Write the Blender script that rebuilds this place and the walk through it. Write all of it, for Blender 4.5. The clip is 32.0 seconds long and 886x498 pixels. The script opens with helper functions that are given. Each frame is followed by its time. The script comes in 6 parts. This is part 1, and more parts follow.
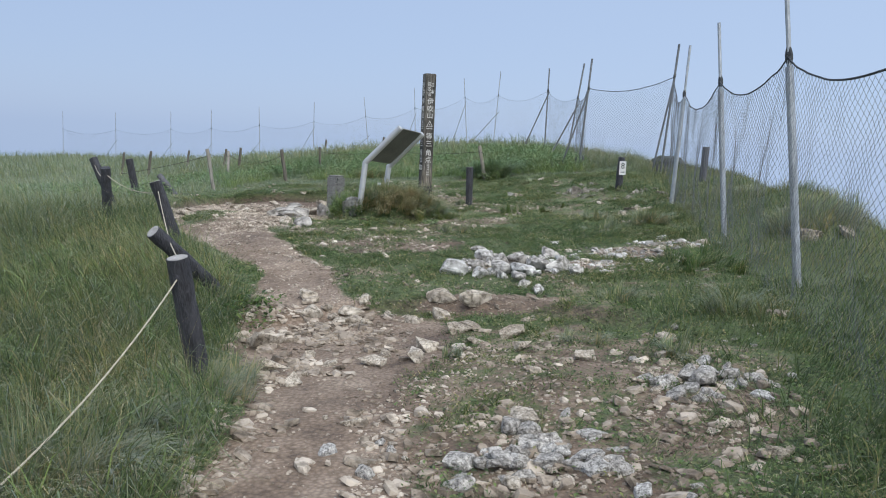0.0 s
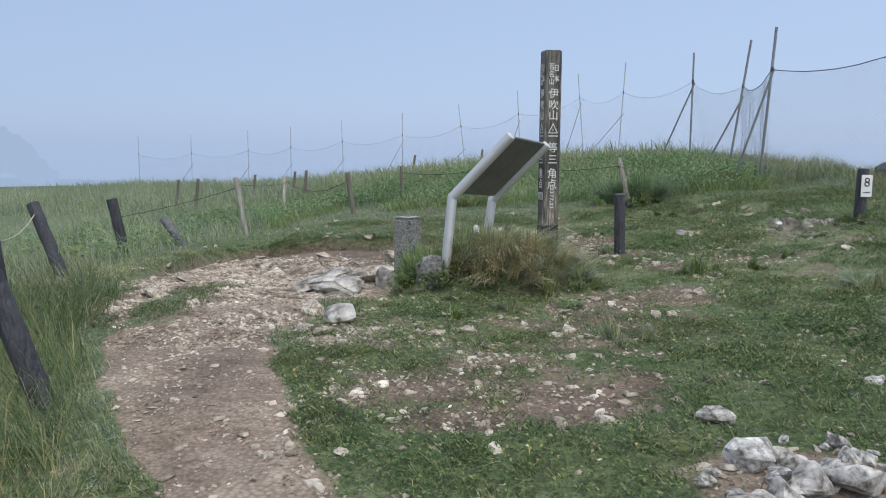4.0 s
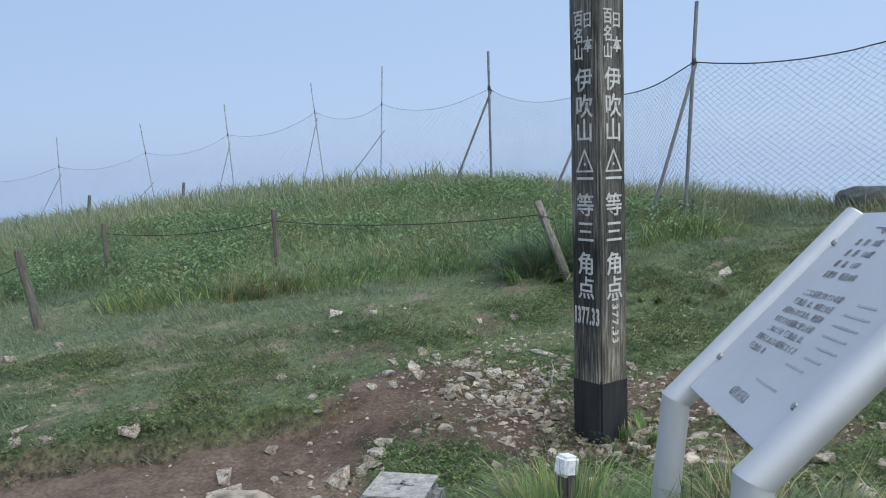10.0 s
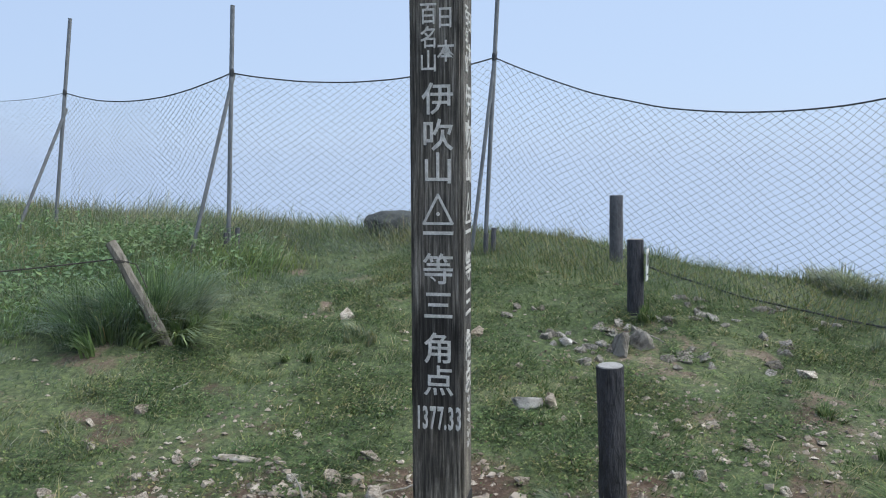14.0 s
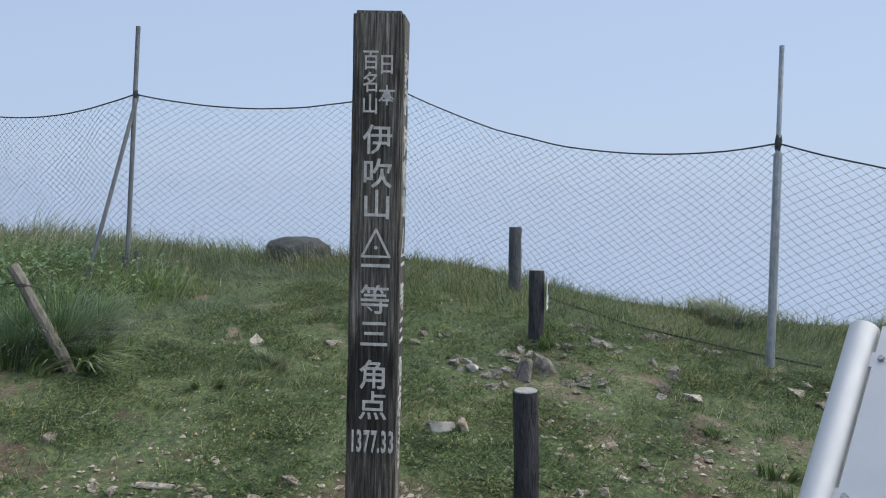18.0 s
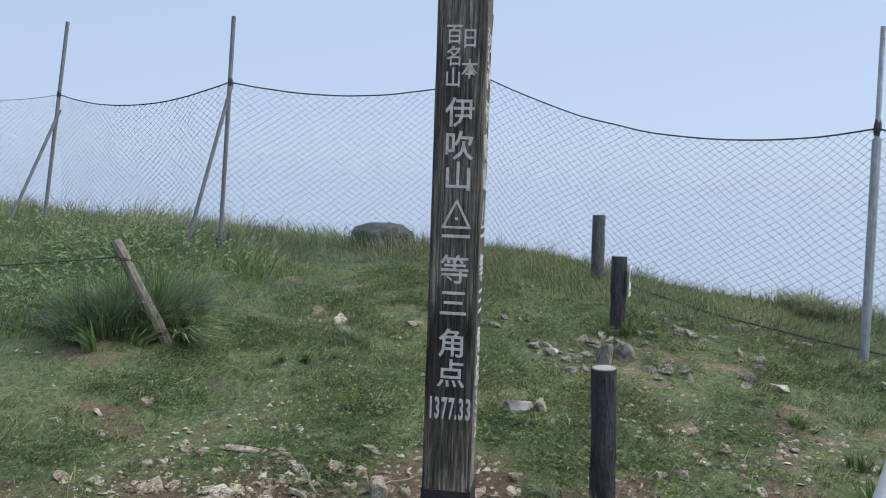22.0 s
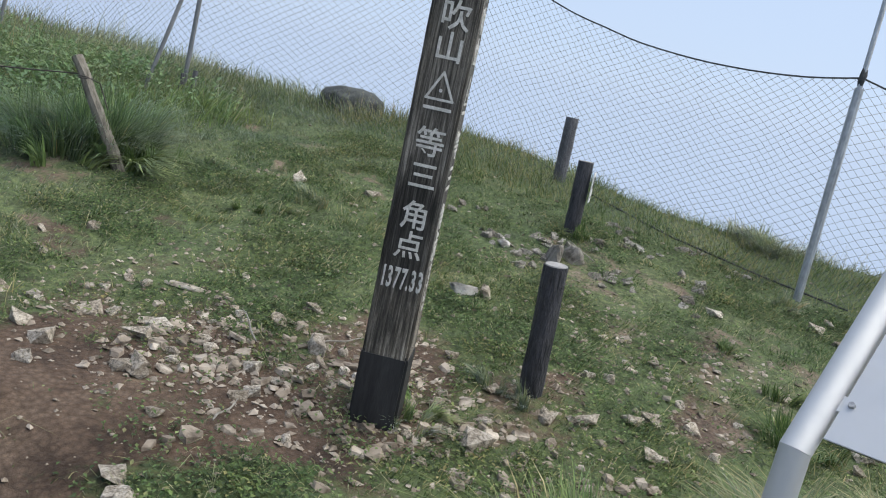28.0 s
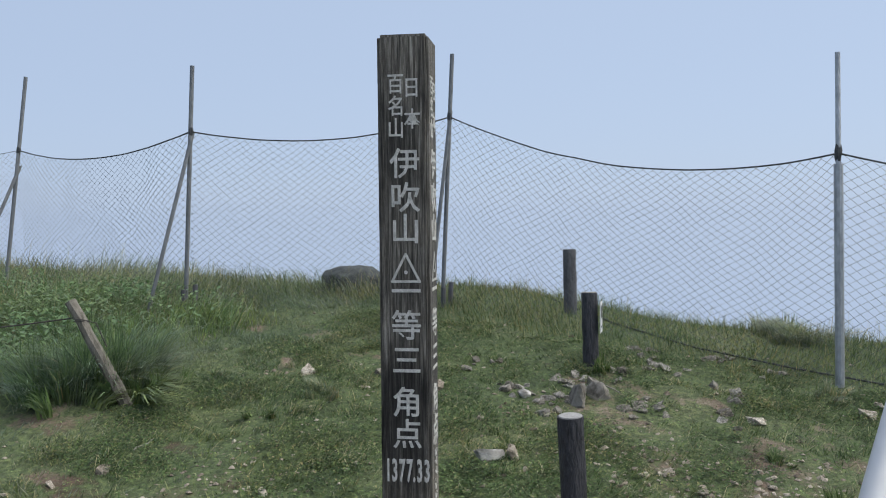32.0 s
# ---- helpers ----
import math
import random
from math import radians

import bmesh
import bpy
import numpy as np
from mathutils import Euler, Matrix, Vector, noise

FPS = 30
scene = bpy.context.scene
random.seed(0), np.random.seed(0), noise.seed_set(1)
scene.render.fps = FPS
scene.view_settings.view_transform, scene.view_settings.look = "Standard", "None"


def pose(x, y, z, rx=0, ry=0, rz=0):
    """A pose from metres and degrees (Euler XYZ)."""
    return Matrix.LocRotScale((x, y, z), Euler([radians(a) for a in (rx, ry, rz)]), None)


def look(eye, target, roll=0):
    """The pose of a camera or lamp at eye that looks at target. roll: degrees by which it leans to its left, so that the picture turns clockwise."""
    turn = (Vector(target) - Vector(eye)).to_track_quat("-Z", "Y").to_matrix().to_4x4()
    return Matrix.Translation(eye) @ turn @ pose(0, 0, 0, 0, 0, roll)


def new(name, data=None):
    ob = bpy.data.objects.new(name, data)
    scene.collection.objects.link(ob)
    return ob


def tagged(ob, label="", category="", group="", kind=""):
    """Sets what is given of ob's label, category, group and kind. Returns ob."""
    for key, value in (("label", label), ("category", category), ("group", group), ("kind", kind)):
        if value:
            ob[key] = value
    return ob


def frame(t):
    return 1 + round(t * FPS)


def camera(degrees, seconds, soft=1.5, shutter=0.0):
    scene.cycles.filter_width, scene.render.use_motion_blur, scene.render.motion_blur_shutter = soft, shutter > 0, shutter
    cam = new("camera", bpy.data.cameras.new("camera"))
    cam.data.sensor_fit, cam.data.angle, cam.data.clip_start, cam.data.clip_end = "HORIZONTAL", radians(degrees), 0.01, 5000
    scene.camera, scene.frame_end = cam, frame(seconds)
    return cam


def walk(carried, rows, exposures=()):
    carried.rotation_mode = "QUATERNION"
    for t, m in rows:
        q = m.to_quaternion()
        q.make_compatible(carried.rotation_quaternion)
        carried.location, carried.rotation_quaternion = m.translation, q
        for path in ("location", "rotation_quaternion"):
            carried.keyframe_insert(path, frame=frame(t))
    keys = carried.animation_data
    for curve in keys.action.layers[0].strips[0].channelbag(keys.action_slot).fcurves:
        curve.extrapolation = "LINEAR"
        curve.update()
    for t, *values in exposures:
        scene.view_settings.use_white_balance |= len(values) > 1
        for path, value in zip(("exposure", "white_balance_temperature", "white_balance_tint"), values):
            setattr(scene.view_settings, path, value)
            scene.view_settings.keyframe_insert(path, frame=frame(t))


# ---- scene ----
cam = camera(56.9, 32.0, soft=1.05)
PATH = [
    (0, (1.107, -2.012, 1.493), (1.004, -0.032, 1.227), 2.7),
    (0.5, (1.141, -1.288, 1.514), (1.025, 0.685, 1.203), 2.1),
    (1, (1.136, -0.717, 1.562), (0.916, 1.245, 1.243), 0.7),
    (1.5, (1.067, -0.167, 1.618), (0.845, 1.797, 1.311), 0.3),
    (2, (0.996, 0.489, 1.639), (0.729, 2.457, 1.406), 0.9),
    (2.5, (0.858, 1.041, 1.604), (0.532, 3.007, 1.429), 2.2),
    (3, (0.813, 1.709, 1.521), (0.46, 3.668, 1.32), 1.6),
    (3.5, (0.615, 2.404, 1.523), (0.255, 4.355, 1.274), 1.0),
    (5.5, (-0.092, 4.752, 1.577), (-0.388, 6.716, 1.34), -1.5),
    (6, (-0.436, 5.219, 1.612), (-0.703, 7.186, 1.366), -1.1),
    (6.5, (-0.672, 5.65, 1.653), (-0.88, 7.625, 1.415), -1.2),
    (7, (-0.895, 6.177, 1.701), (-1.031, 8.157, 1.454), -0.1),
    (7.5, (-1.158, 6.618, 1.75), (-1.159, 8.606, 1.532), 0.4),
    (8, (-1.33, 7.136, 1.696), (-1.219, 9.123, 1.495), -0.3),
    (8.5, (-1.493, 7.566, 1.717), (-1.267, 9.544, 1.522), -0.3),
    (9, (-1.624, 7.96, 1.759), (-1.284, 9.921, 1.561), -1.0),
    (9.5, (-1.585, 8.401, 1.755), (-1.162, 10.345, 1.547), -1.5),
    (10, (-1.737, 8.752, 1.76), (-1.266, 10.685, 1.551), -1.8),
    (10.5, (-1.958, 9.072, 1.773), (-1.337, 10.963, 1.58), -0.4),
    (11, (-2.129, 9.48, 1.844), (-1.212, 11.25, 1.677), 0.1),
    (11.5, (-2.284, 9.731, 1.888), (-1.072, 11.315, 1.75), 1.1),
    (12, (-2.476, 9.951, 1.946), (-1.094, 11.391, 1.824), 1.4),
    (12.5, (-2.423, 10.234, 1.899), (-0.938, 11.568, 1.771), 1.2),
    (13, (-2.443, 10.514, 1.927), (-0.869, 11.736, 1.768), 0.9),
    (13.5, (-2.615, 10.742, 1.936), (-0.978, 11.875, 1.746), 0.4),
    (14, (-2.537, 10.869, 1.918), (-0.869, 11.951, 1.705), -0.2),
    (14.5, (-2.351, 10.921, 1.928), (-0.655, 11.96, 1.716), -0.5),
    (15, (-2.333, 10.932, 1.928), (-0.608, 11.924, 1.733), -0.4),
    (15.5, (-2.385, 10.981, 1.921), (-0.628, 11.923, 1.756), -0.0),
    (17.5, (-2.674, 11.015, 1.924), (-0.872, 11.873, 1.787), 0.9),
    (18, (-2.788, 10.935, 1.963), (-0.981, 11.778, 1.814), 1.5),
    (18.5, (-2.873, 10.791, 1.972), (-1.054, 11.608, 1.819), 2.1),
    (19, (-2.884, 10.73, 1.984), (-1.056, 11.524, 1.82), 2.3),
    (19.5, (-2.854, 10.819, 1.916), (-1.03, 11.622, 1.742), 2.0),
    (20, (-2.859, 10.889, 1.89), (-1.053, 11.729, 1.704), 1.4),
    (20.5, (-2.848, 10.881, 1.883), (-1.072, 11.781, 1.698), 0.9),
    (21, (-2.854, 10.872, 1.885), (-1.108, 11.83, 1.708), 1.0),
    (21.5, (-2.842, 10.874, 1.877), (-1.116, 11.871, 1.71), 1.5),
    (22, (-2.833, 10.891, 1.876), (-1.122, 11.914, 1.709), 2.0),
    (22.5, (-2.854, 10.912, 1.885), (-1.154, 11.95, 1.707), 2.4),
    (23, (-2.848, 10.916, 1.873), (-1.155, 11.964, 1.688), 2.5),
    (23.5, (-2.845, 10.917, 1.87), (-1.156, 11.97, 1.678), 2.3),
    (24, (-2.862, 10.889, 1.868), (-1.172, 11.94, 1.672), 2.1),
    (24.5, (-2.859, 10.882, 1.87), (-1.165, 11.926, 1.668), 1.9),
    (25, (-2.855, 10.86, 1.863), (-1.151, 11.885, 1.647), 1.9),
    (25.5, (-2.847, 10.858, 1.854), (-1.122, 11.841, 1.615), 2.4),
    (26, (-2.849, 10.861, 1.854), (-1.085, 11.765, 1.581), 3.6),
    (26.5, (-2.868, 10.842, 1.853), (-1.049, 11.613, 1.543), 6.0),
    (28.5, (-2.807, 10.969, 1.825), (-1.098, 11.917, 1.4), 14.5),
    (29, (-2.675, 10.871, 1.843), (-1.031, 11.957, 1.499), 13.0),
    (29.5, (-2.706, 10.862, 1.85), (-1.009, 11.87, 1.525), 7.8),
    (30, (-2.772, 10.934, 1.877), (-1.046, 11.899, 1.581), 3.3),
    (30.5, (-2.733, 10.889, 1.932), (-1.011, 11.879, 1.697), 1.0),
    (31, (-2.692, 10.83, 1.946), (-0.963, 11.823, 1.795), -0.3),
    (31.5, (-2.678, 10.829, 1.952), (-0.941, 11.814, 1.851), -0.6),
    (32, (-2.68, 10.844, 1.947), (-0.943, 11.831, 1.862), -0.5),
]
walk(cam, [(t, look(eye, target, roll)) for t, eye, target, roll in PATH], [(0, 0.02, 6500, 10), (1, 0.1, 6500, 10), (3, 0.07, 6500, 10), (6, 0.02, 6450, 10), (7, 0.12, 6450, 10), (8, 0.05, 6400, 9), (9.5, 0.03, 6250, 8), (11, 0.02, 6180, 8), (12, -0.06, 6230, 9), (13, -0.02, 6350, 10), (14, 0.14, 6450, 9), (15, 0.02, 6550, 10), (18, -0.06, 6600, 10), (19, -0.12, 6600, 10), (20, 0.0, 6620, 10), (23, 0.07, 6700, 10), (26, 0.1, 6800, 10), (29, 0.22, 6800, 10), (30, 0.15, 6750, 10), (31, 0.02, 6800, 10), (32, -0.05, 6800, 10)])

# ---- light ----
SUN_AZ, SUN_EL = 150.0, 56.0
world = bpy.data.worlds.new("misty_sky")
scene.world = world
world.use_nodes = True
wn, wl = world.node_tree.nodes, world.node_tree.links
wn.clear()
sky = wn.new("ShaderNodeTexSky")
sky.sky_type, sky.sun_disc = "NISHITA", False
sky.sun_elevation, sky.sun_rotation = radians(SUN_EL), radians(SUN_AZ)
sky.altitude, sky.air_density, sky.dust_density = 1377, 1.0, 4.0
clear = wn.new("ShaderNodeBackground")
clear.inputs["Strength"].default_value = 0.02
mist = wn.new("ShaderNodeBackground")
both, wout = wn.new("ShaderNodeAddShader"), wn.new("ShaderNodeOutputWorld")
wl.new(sky.outputs["Color"], clear.inputs["Color"])
# the mist is brighter and whiter over the open drop to the east
way, axes, east, hue = wn.new("ShaderNodeTexCoord"), wn.new("ShaderNodeSeparateXYZ"), wn.new("ShaderNodeMapRange"), wn.new("ShaderNodeMix")
east.inputs["From Min"].default_value, east.inputs["From Max"].default_value = -1.0, 1.0
hue.data_type = "RGBA"
hue.inputs[6].default_value, hue.inputs[7].default_value = (0.318, 0.418, 0.620, 1), (0.440, 0.562, 0.778, 1)
wl.new(way.outputs["Generated"], axes.inputs[0])
wl.new(axes.outputs["X"], east.inputs["Value"])
wl.new(east.outputs[0], hue.inputs[0])
wl.new(hue.outputs[2], mist.inputs["Color"])
wl.new(clear.outputs[0], both.inputs[0])
wl.new(mist.outputs[0], both.inputs[1])
wl.new(both.outputs[0], wout.inputs["Surface"])
sun = new("sun", bpy.data.lights.new("sun", "SUN"))
sun.data.energy, sun.data.angle, sun.data.color = 3.4, radians(85), (1.0, 0.97, 0.89)
sun.matrix_world = look((0, 0, 0), (-math.sin(radians(SUN_AZ)) * math.cos(radians(SUN_EL)),
                                    -math.cos(radians(SUN_AZ)) * math.cos(radians(SUN_EL)), -math.sin(radians(SUN_EL))))


# ---- materials ----
def material(name, rough=0.8, metal=0.0, sheen=0.0, spec=0.5):
    m = bpy.data.materials.new(name)
    m.use_nodes = True
    n, l = m.node_tree.nodes, m.node_tree.links
    b = n["Principled BSDF"]
    b.inputs["Roughness"].default_value = rough
    b.inputs["Metallic"].default_value = metal
    b.inputs["Sheen Weight"].default_value = sheen
    b.inputs["Specular IOR Level"].default_value = spec
    return m, n, l, b


def noise_node(n, l, scale, detail=5.0, rough=0.6, stretch=(1, 1, 1), source="Object", distort=0.0):
    c, mp, t = n.new("ShaderNodeTexCoord"), n.new("ShaderNodeMapping"), n.new("ShaderNodeTexNoise")
    mp.inputs["Scale"].default_value = stretch
    t.inputs["Scale"].default_value, t.inputs["Detail"].default_value = scale, detail
    t.inputs["Roughness"].default_value, t.inputs["Distortion"].default_value = rough, distort
    l.new(c.outputs[source], mp.inputs["Vector"])
    l.new(mp.outputs["Vector"], t.inputs["Vector"])
    return t.outputs["Fac"]


def ramp(n, l, fac, stops):
    r = n.new("ShaderNodeValToRGB")
    e = r.color_ramp.elements
    e[0].position, e[0].color = stops[0][0], (*stops[0][1], 1)
    e[1].position, e[1].color = stops[-1][0], (*stops[-1][1], 1)
    for p, c in stops[1:-1]:
        e.new(p).color = (*c, 1)
    l.new(fac, r.inputs["Fac"])
    return r.outputs["Color"]


def blend(n, l, fac, a, b, mode="MIX"):
    x = n.new("ShaderNodeMix")
    x.data_type, x.blend_type = "RGBA", mode
    for sock, v in ((x.inputs[0], fac), (x.inputs[6], a), (x.inputs[7], b)):
        if isinstance(v, (int, float)):
            sock.default_value = v
        elif isinstance(v, tuple):
            sock.default_value = (*v, 1)
        else:
            l.new(v, sock)
    return x.outputs[2]


def bump(n, l, b, height, strength, dist):
    x = n.new("ShaderNodeBump")
    x.inputs["Strength"].default_value, x.inputs["Distance"].default_value = strength, dist
    l.new(height, x.inputs["Height"])
    l.new(x.outputs["Normal"], b.inputs["Normal"])


def simple(name, dark, light, scale, rough=0.8, metal=0.0, stretch=(1, 1, 1), relief=0.3, dist=0.004, fine=None, spec=0.4):
    m, n, l, b = material(name, rough, metal, spec=spec)
    big = noise_node(n, l, scale, stretch=stretch)
    small = noise_node(n, l, fine or scale * 9, 3, stretch=stretch)
    mid = tuple((p + q) / 2 for p, q in zip(dark, light))
    col = ramp(n, l, big, [(0.3, dark), (0.5, mid), (0.72, light)])
    grain = ramp(n, l, small, [(0.3, (0.72, 0.72, 0.72)), (0.7, (1.15, 1.15, 1.15))])
    l.new(blend(n, l, 1.0, col, grain, "MULTIPLY"), b.inputs["Base Color"])
    bump(n, l, b, small, relief, dist)
    return m


def plant(name, stops, sheen=0.25, rough=0.6):
    m, n, l, b = material(name, rough, 0, sheen, 0.3)
    g = n.new("ShaderNodeNewGeometry")
    own = ramp(n, l, g.outputs["Random Per Island"], stops)
    patch = noise_node(n, l, 0.55, 4)
    tone = ramp(n, l, patch, [(0.3, (0.78, 0.82, 0.75)), (0.7, (1.22, 1.16, 1.1))])
    fleck = ramp(n, l, noise_node(n, l, 9, 6, 0.7), [(0.34, (0.52, 0.55, 0.52)), (0.66, (1.42, 1.38, 1.3))])
    own = blend(n, l, 1.0, own, ramp(n, l, noise_node(n, l, 1.3, 3), [(0.42, (0.96, 1.03, 0.98)), (0.62, (1.12, 1.0, 0.88))]), "MULTIPLY")
    l.new(blend(n, l, 1.0, blend(n, l, 1.0, own, tone, "MULTIPLY"), fleck, "MULTIPLY"), b.inputs["Base Color"])
    # bluish sheen pales the plants the way mist would
    b.inputs["Sheen Tint"].default_value = (0.85, 0.92, 1, 1)
    b.inputs["Sheen Roughness"].default_value = 0.6
    t, mixed = n.new("ShaderNodeBsdfTranslucent"), n.new("ShaderNodeMixShader")
    l.new(own, t.inputs["Color"])
    mixed.inputs[0].default_value = 0.35
    l.new(b.outputs[0], mixed.inputs[1])
    l.new(t.outputs[0], mixed.inputs[2])
    l.new(mixed.outputs[0], n["Material Output"].inputs["Surface"])
    return m


def ground_material():
    m, n, l, b = material("summit_ground", 0.95, 0, 0.08, 0.2)
    a = n.new("ShaderNodeAttribute")
    a.attribute_name = "soil"
    soil_n = noise_node(n, l, 2.2, 8, 0.65)
    soil = ramp(n, l, soil_n, [(0.3, (0.088, 0.063, 0.048)), (0.48, (0.225, 0.168, 0.126)), (0.7, (0.375, 0.302, 0.238))])
    vor = n.new("ShaderNodeTexVoronoi")
    vor.inputs["Scale"].default_value = 42
    c = n.new("ShaderNodeTexCoord")
    l.new(c.outputs["Object"], vor.inputs["Vector"])
    grit = ramp(n, l, vor.outputs["Distance"], [(0.0, (1.35, 1.32, 1.28)), (0.35, (1.0, 1.0, 1.0)), (0.8, (0.62, 0.6, 0.58))])
    soil = blend(n, l, 1.0, soil, grit, "MULTIPLY")
    damp = n.new("ShaderNodeAttribute")
    damp.attribute_name = "damp"
    soil = blend(n, l, damp.outputs["Fac"], soil, blend(n, l, 1.0, soil, (0.47, 0.41, 0.37), "MULTIPLY"))
    turf_n = noise_node(n, l, 1.1, 8, 0.7)
    turf = ramp(n, l, turf_n, [(0.3, (0.05, 0.074, 0.029)), (0.5, (0.082, 0.115, 0.045)), (0.7, (0.125, 0.142, 0.068))])
    edge = noise_node(n, l, 7, 8, 0.75)
    k = n.new("ShaderNodeMath")
    k.operation = "ADD"
    l.new(a.outputs["Fac"], k.inputs[0])
    s = n.new("ShaderNodeMath")
    s.operation = "MULTIPLY_ADD"
    l.new(edge, s.inputs[0])
    s.inputs[1].default_value, s.inputs[2].default_value = 1.1, -0.55
    l.new(s.outputs[0], k.inputs[1])
    mask = ramp(n, l, k.outputs[0], [(0.38, (0, 0, 0)), (0.58, (1, 1, 1))])
    bits = ramp(n, l, noise_node(n, l, 24, 5, 0.7), [(0.36, (0.42, 0.44, 0.42)), (0.5, (0.95, 0.95, 0.95)), (0.66, (1.7, 1.6, 1.45))])
    turf = blend(n, l, 1.0, turf, bits, "MULTIPLY")
    cut = n.new("ShaderNodeAttribute")
    cut.attribute_name = "bank"
    col = blend(n, l, mask, turf, soil)
    col = blend(n, l, cut.outputs["Fac"], col, blend(n, l, 1.0, (0.108, 0.081, 0.063), bits, "MULTIPLY"))
    l.new(col, b.inputs["Base Color"])
    bump(n, l, b, noise_node(n, l, 30, 8, 0.7), 0.7, 0.02)
    return m


GROUND = ground_material()


def limestone(name, dark, mid, light, grain=7, depth=0.014):
    m, n, l, b = material(name, 0.9, 0, 0.05, 0.3)
    o = n.new("ShaderNodeObjectInfo")
    big = noise_node(n, l, 2.6, 9, 0.66, distort=0.3)
    col = ramp(n, l, big, [(0.34, dark), (0.46, mid), (0.62, light)])
    own = ramp(n, l, o.outputs["Random"], [(0.0, (0.74, 0.72, 0.70)), (0.5, (0.97, 0.95, 0.92)), (1.0, (1.12, 1.13, 1.14))])
    g = n.new("ShaderNodeNewGeometry")
    isl = ramp(n, l, g.outputs["Random Per Island"], [(0.0, (0.68, 0.65, 0.61)), (1.0, (1.18, 1.18, 1.18))])
    spots = ramp(n, l, noise_node(n, l, 9, 6, 0.65), [(0.38, (0.45, 0.44, 0.42)), (0.5, (1, 1, 1)), (0.7, (1.14, 1.14, 1.14))])
    col = blend(n, l, 1.0, blend(n, l, 1.0, blend(n, l, 1.0, col, own, "MULTIPLY"), isl, "MULTIPLY"), spots, "MULTIPLY")
    l.new(col, b.inputs["Base Color"])
    bump(n, l, b, noise_node(n, l, grain, 9, 0.7), 0.8, depth)
    return m


STONE = limestone("pale_limestone", (0.14, 0.116, 0.09), (0.39, 0.345, 0.285), (0.63, 0.58, 0.51), 5, 0.02)
GREYSTONE = limestone("grey_limestone", (0.10, 0.097, 0.092), (0.37, 0.362, 0.35), (0.67, 0.66, 0.645), 5, 0.02)
GRAVEL = limestone("gravel_stone", (0.14, 0.112, 0.09), (0.35, 0.302, 0.252), (0.58, 0.525, 0.46), 40, 0.006)
DARKROCK = limestone("dull_limestone", (0.09, 0.085, 0.076), (0.26, 0.246, 0.222), (0.46, 0.44, 0.405), 5, 0.022)
TURF = plant("short_turf", [(0.0, (0.034, 0.055, 0.02)), (0.4, (0.072, 0.126, 0.042)), (0.75, (0.135, 0.205, 0.072)), (0.92, (0.21, 0.25, 0.105)), (1.0, (0.33, 0.295, 0.165))], 0.15)
# paler, sheenier copy of the short turf, with mist put into its tone
MISTTURF = plant("mist_paled_turf", [(0.0, (0.075, 0.11, 0.052)), (0.4, (0.13, 0.19, 0.088)), (0.8, (0.195, 0.25, 0.125)), (1.0, (0.31, 0.31, 0.19))], 0.8)
# TALL and WEED carry some mist in their raised tone
TALL = plant("tall_grass", [(0.0, (0.10, 0.14, 0.06)), (0.5, (0.17, 0.22, 0.096)), (0.8, (0.255, 0.275, 0.14)), (1.0, (0.42, 0.36, 0.225))], 0.7)
MEADOW = plant("path_side_grass", [(0.0, (0.05, 0.085, 0.028)), (0.5, (0.105, 0.16, 0.05)), (0.85, (0.19, 0.225, 0.085)), (1.0, (0.34, 0.29, 0.15))], 0.3)
WEED = plant("leafy_weeds", [(0.0, (0.11, 0.185, 0.078)), (0.6, (0.15, 0.245, 0.10)), (1.0, (0.19, 0.29, 0.125))], 0.3)
# haze over the far grass is put into this pale tone and sheen
MISTGRASS = plant("mist_paled_grass", [(0.0, (0.12, 0.165, 0.08)), (0.5, (0.19, 0.24, 0.115)), (1.0, (0.29, 0.32, 0.18))], 1.0)
STRAW = plant("straw_tussock", [(0.0, (0.17, 0.215, 0.082)), (0.3, (0.27, 0.28, 0.13)), (0.6, (0.38, 0.34, 0.185)), (1.0, (0.56, 0.50, 0.33))], 0.3)
RUSH = plant("dark_rush", [(0.0, (0.06, 0.105, 0.042)), (0.6, (0.11, 0.185, 0.068)), (1.0, (0.20, 0.29, 0.11))], 0.4)
FRESH = plant("fresh_broad_blades", [(0.0, (0.10, 0.16, 0.055)), (0.6, (0.18, 0.27, 0.09)), (1.0, (0.29, 0.38, 0.15))], 0.25)
LUSH = plant("lush_tussock", [(0.0, (0.05, 0.09, 0.03)), (0.6, (0.10, 0.17, 0.05)), (1.0, (0.21, 0.28, 0.09))], 0.12)


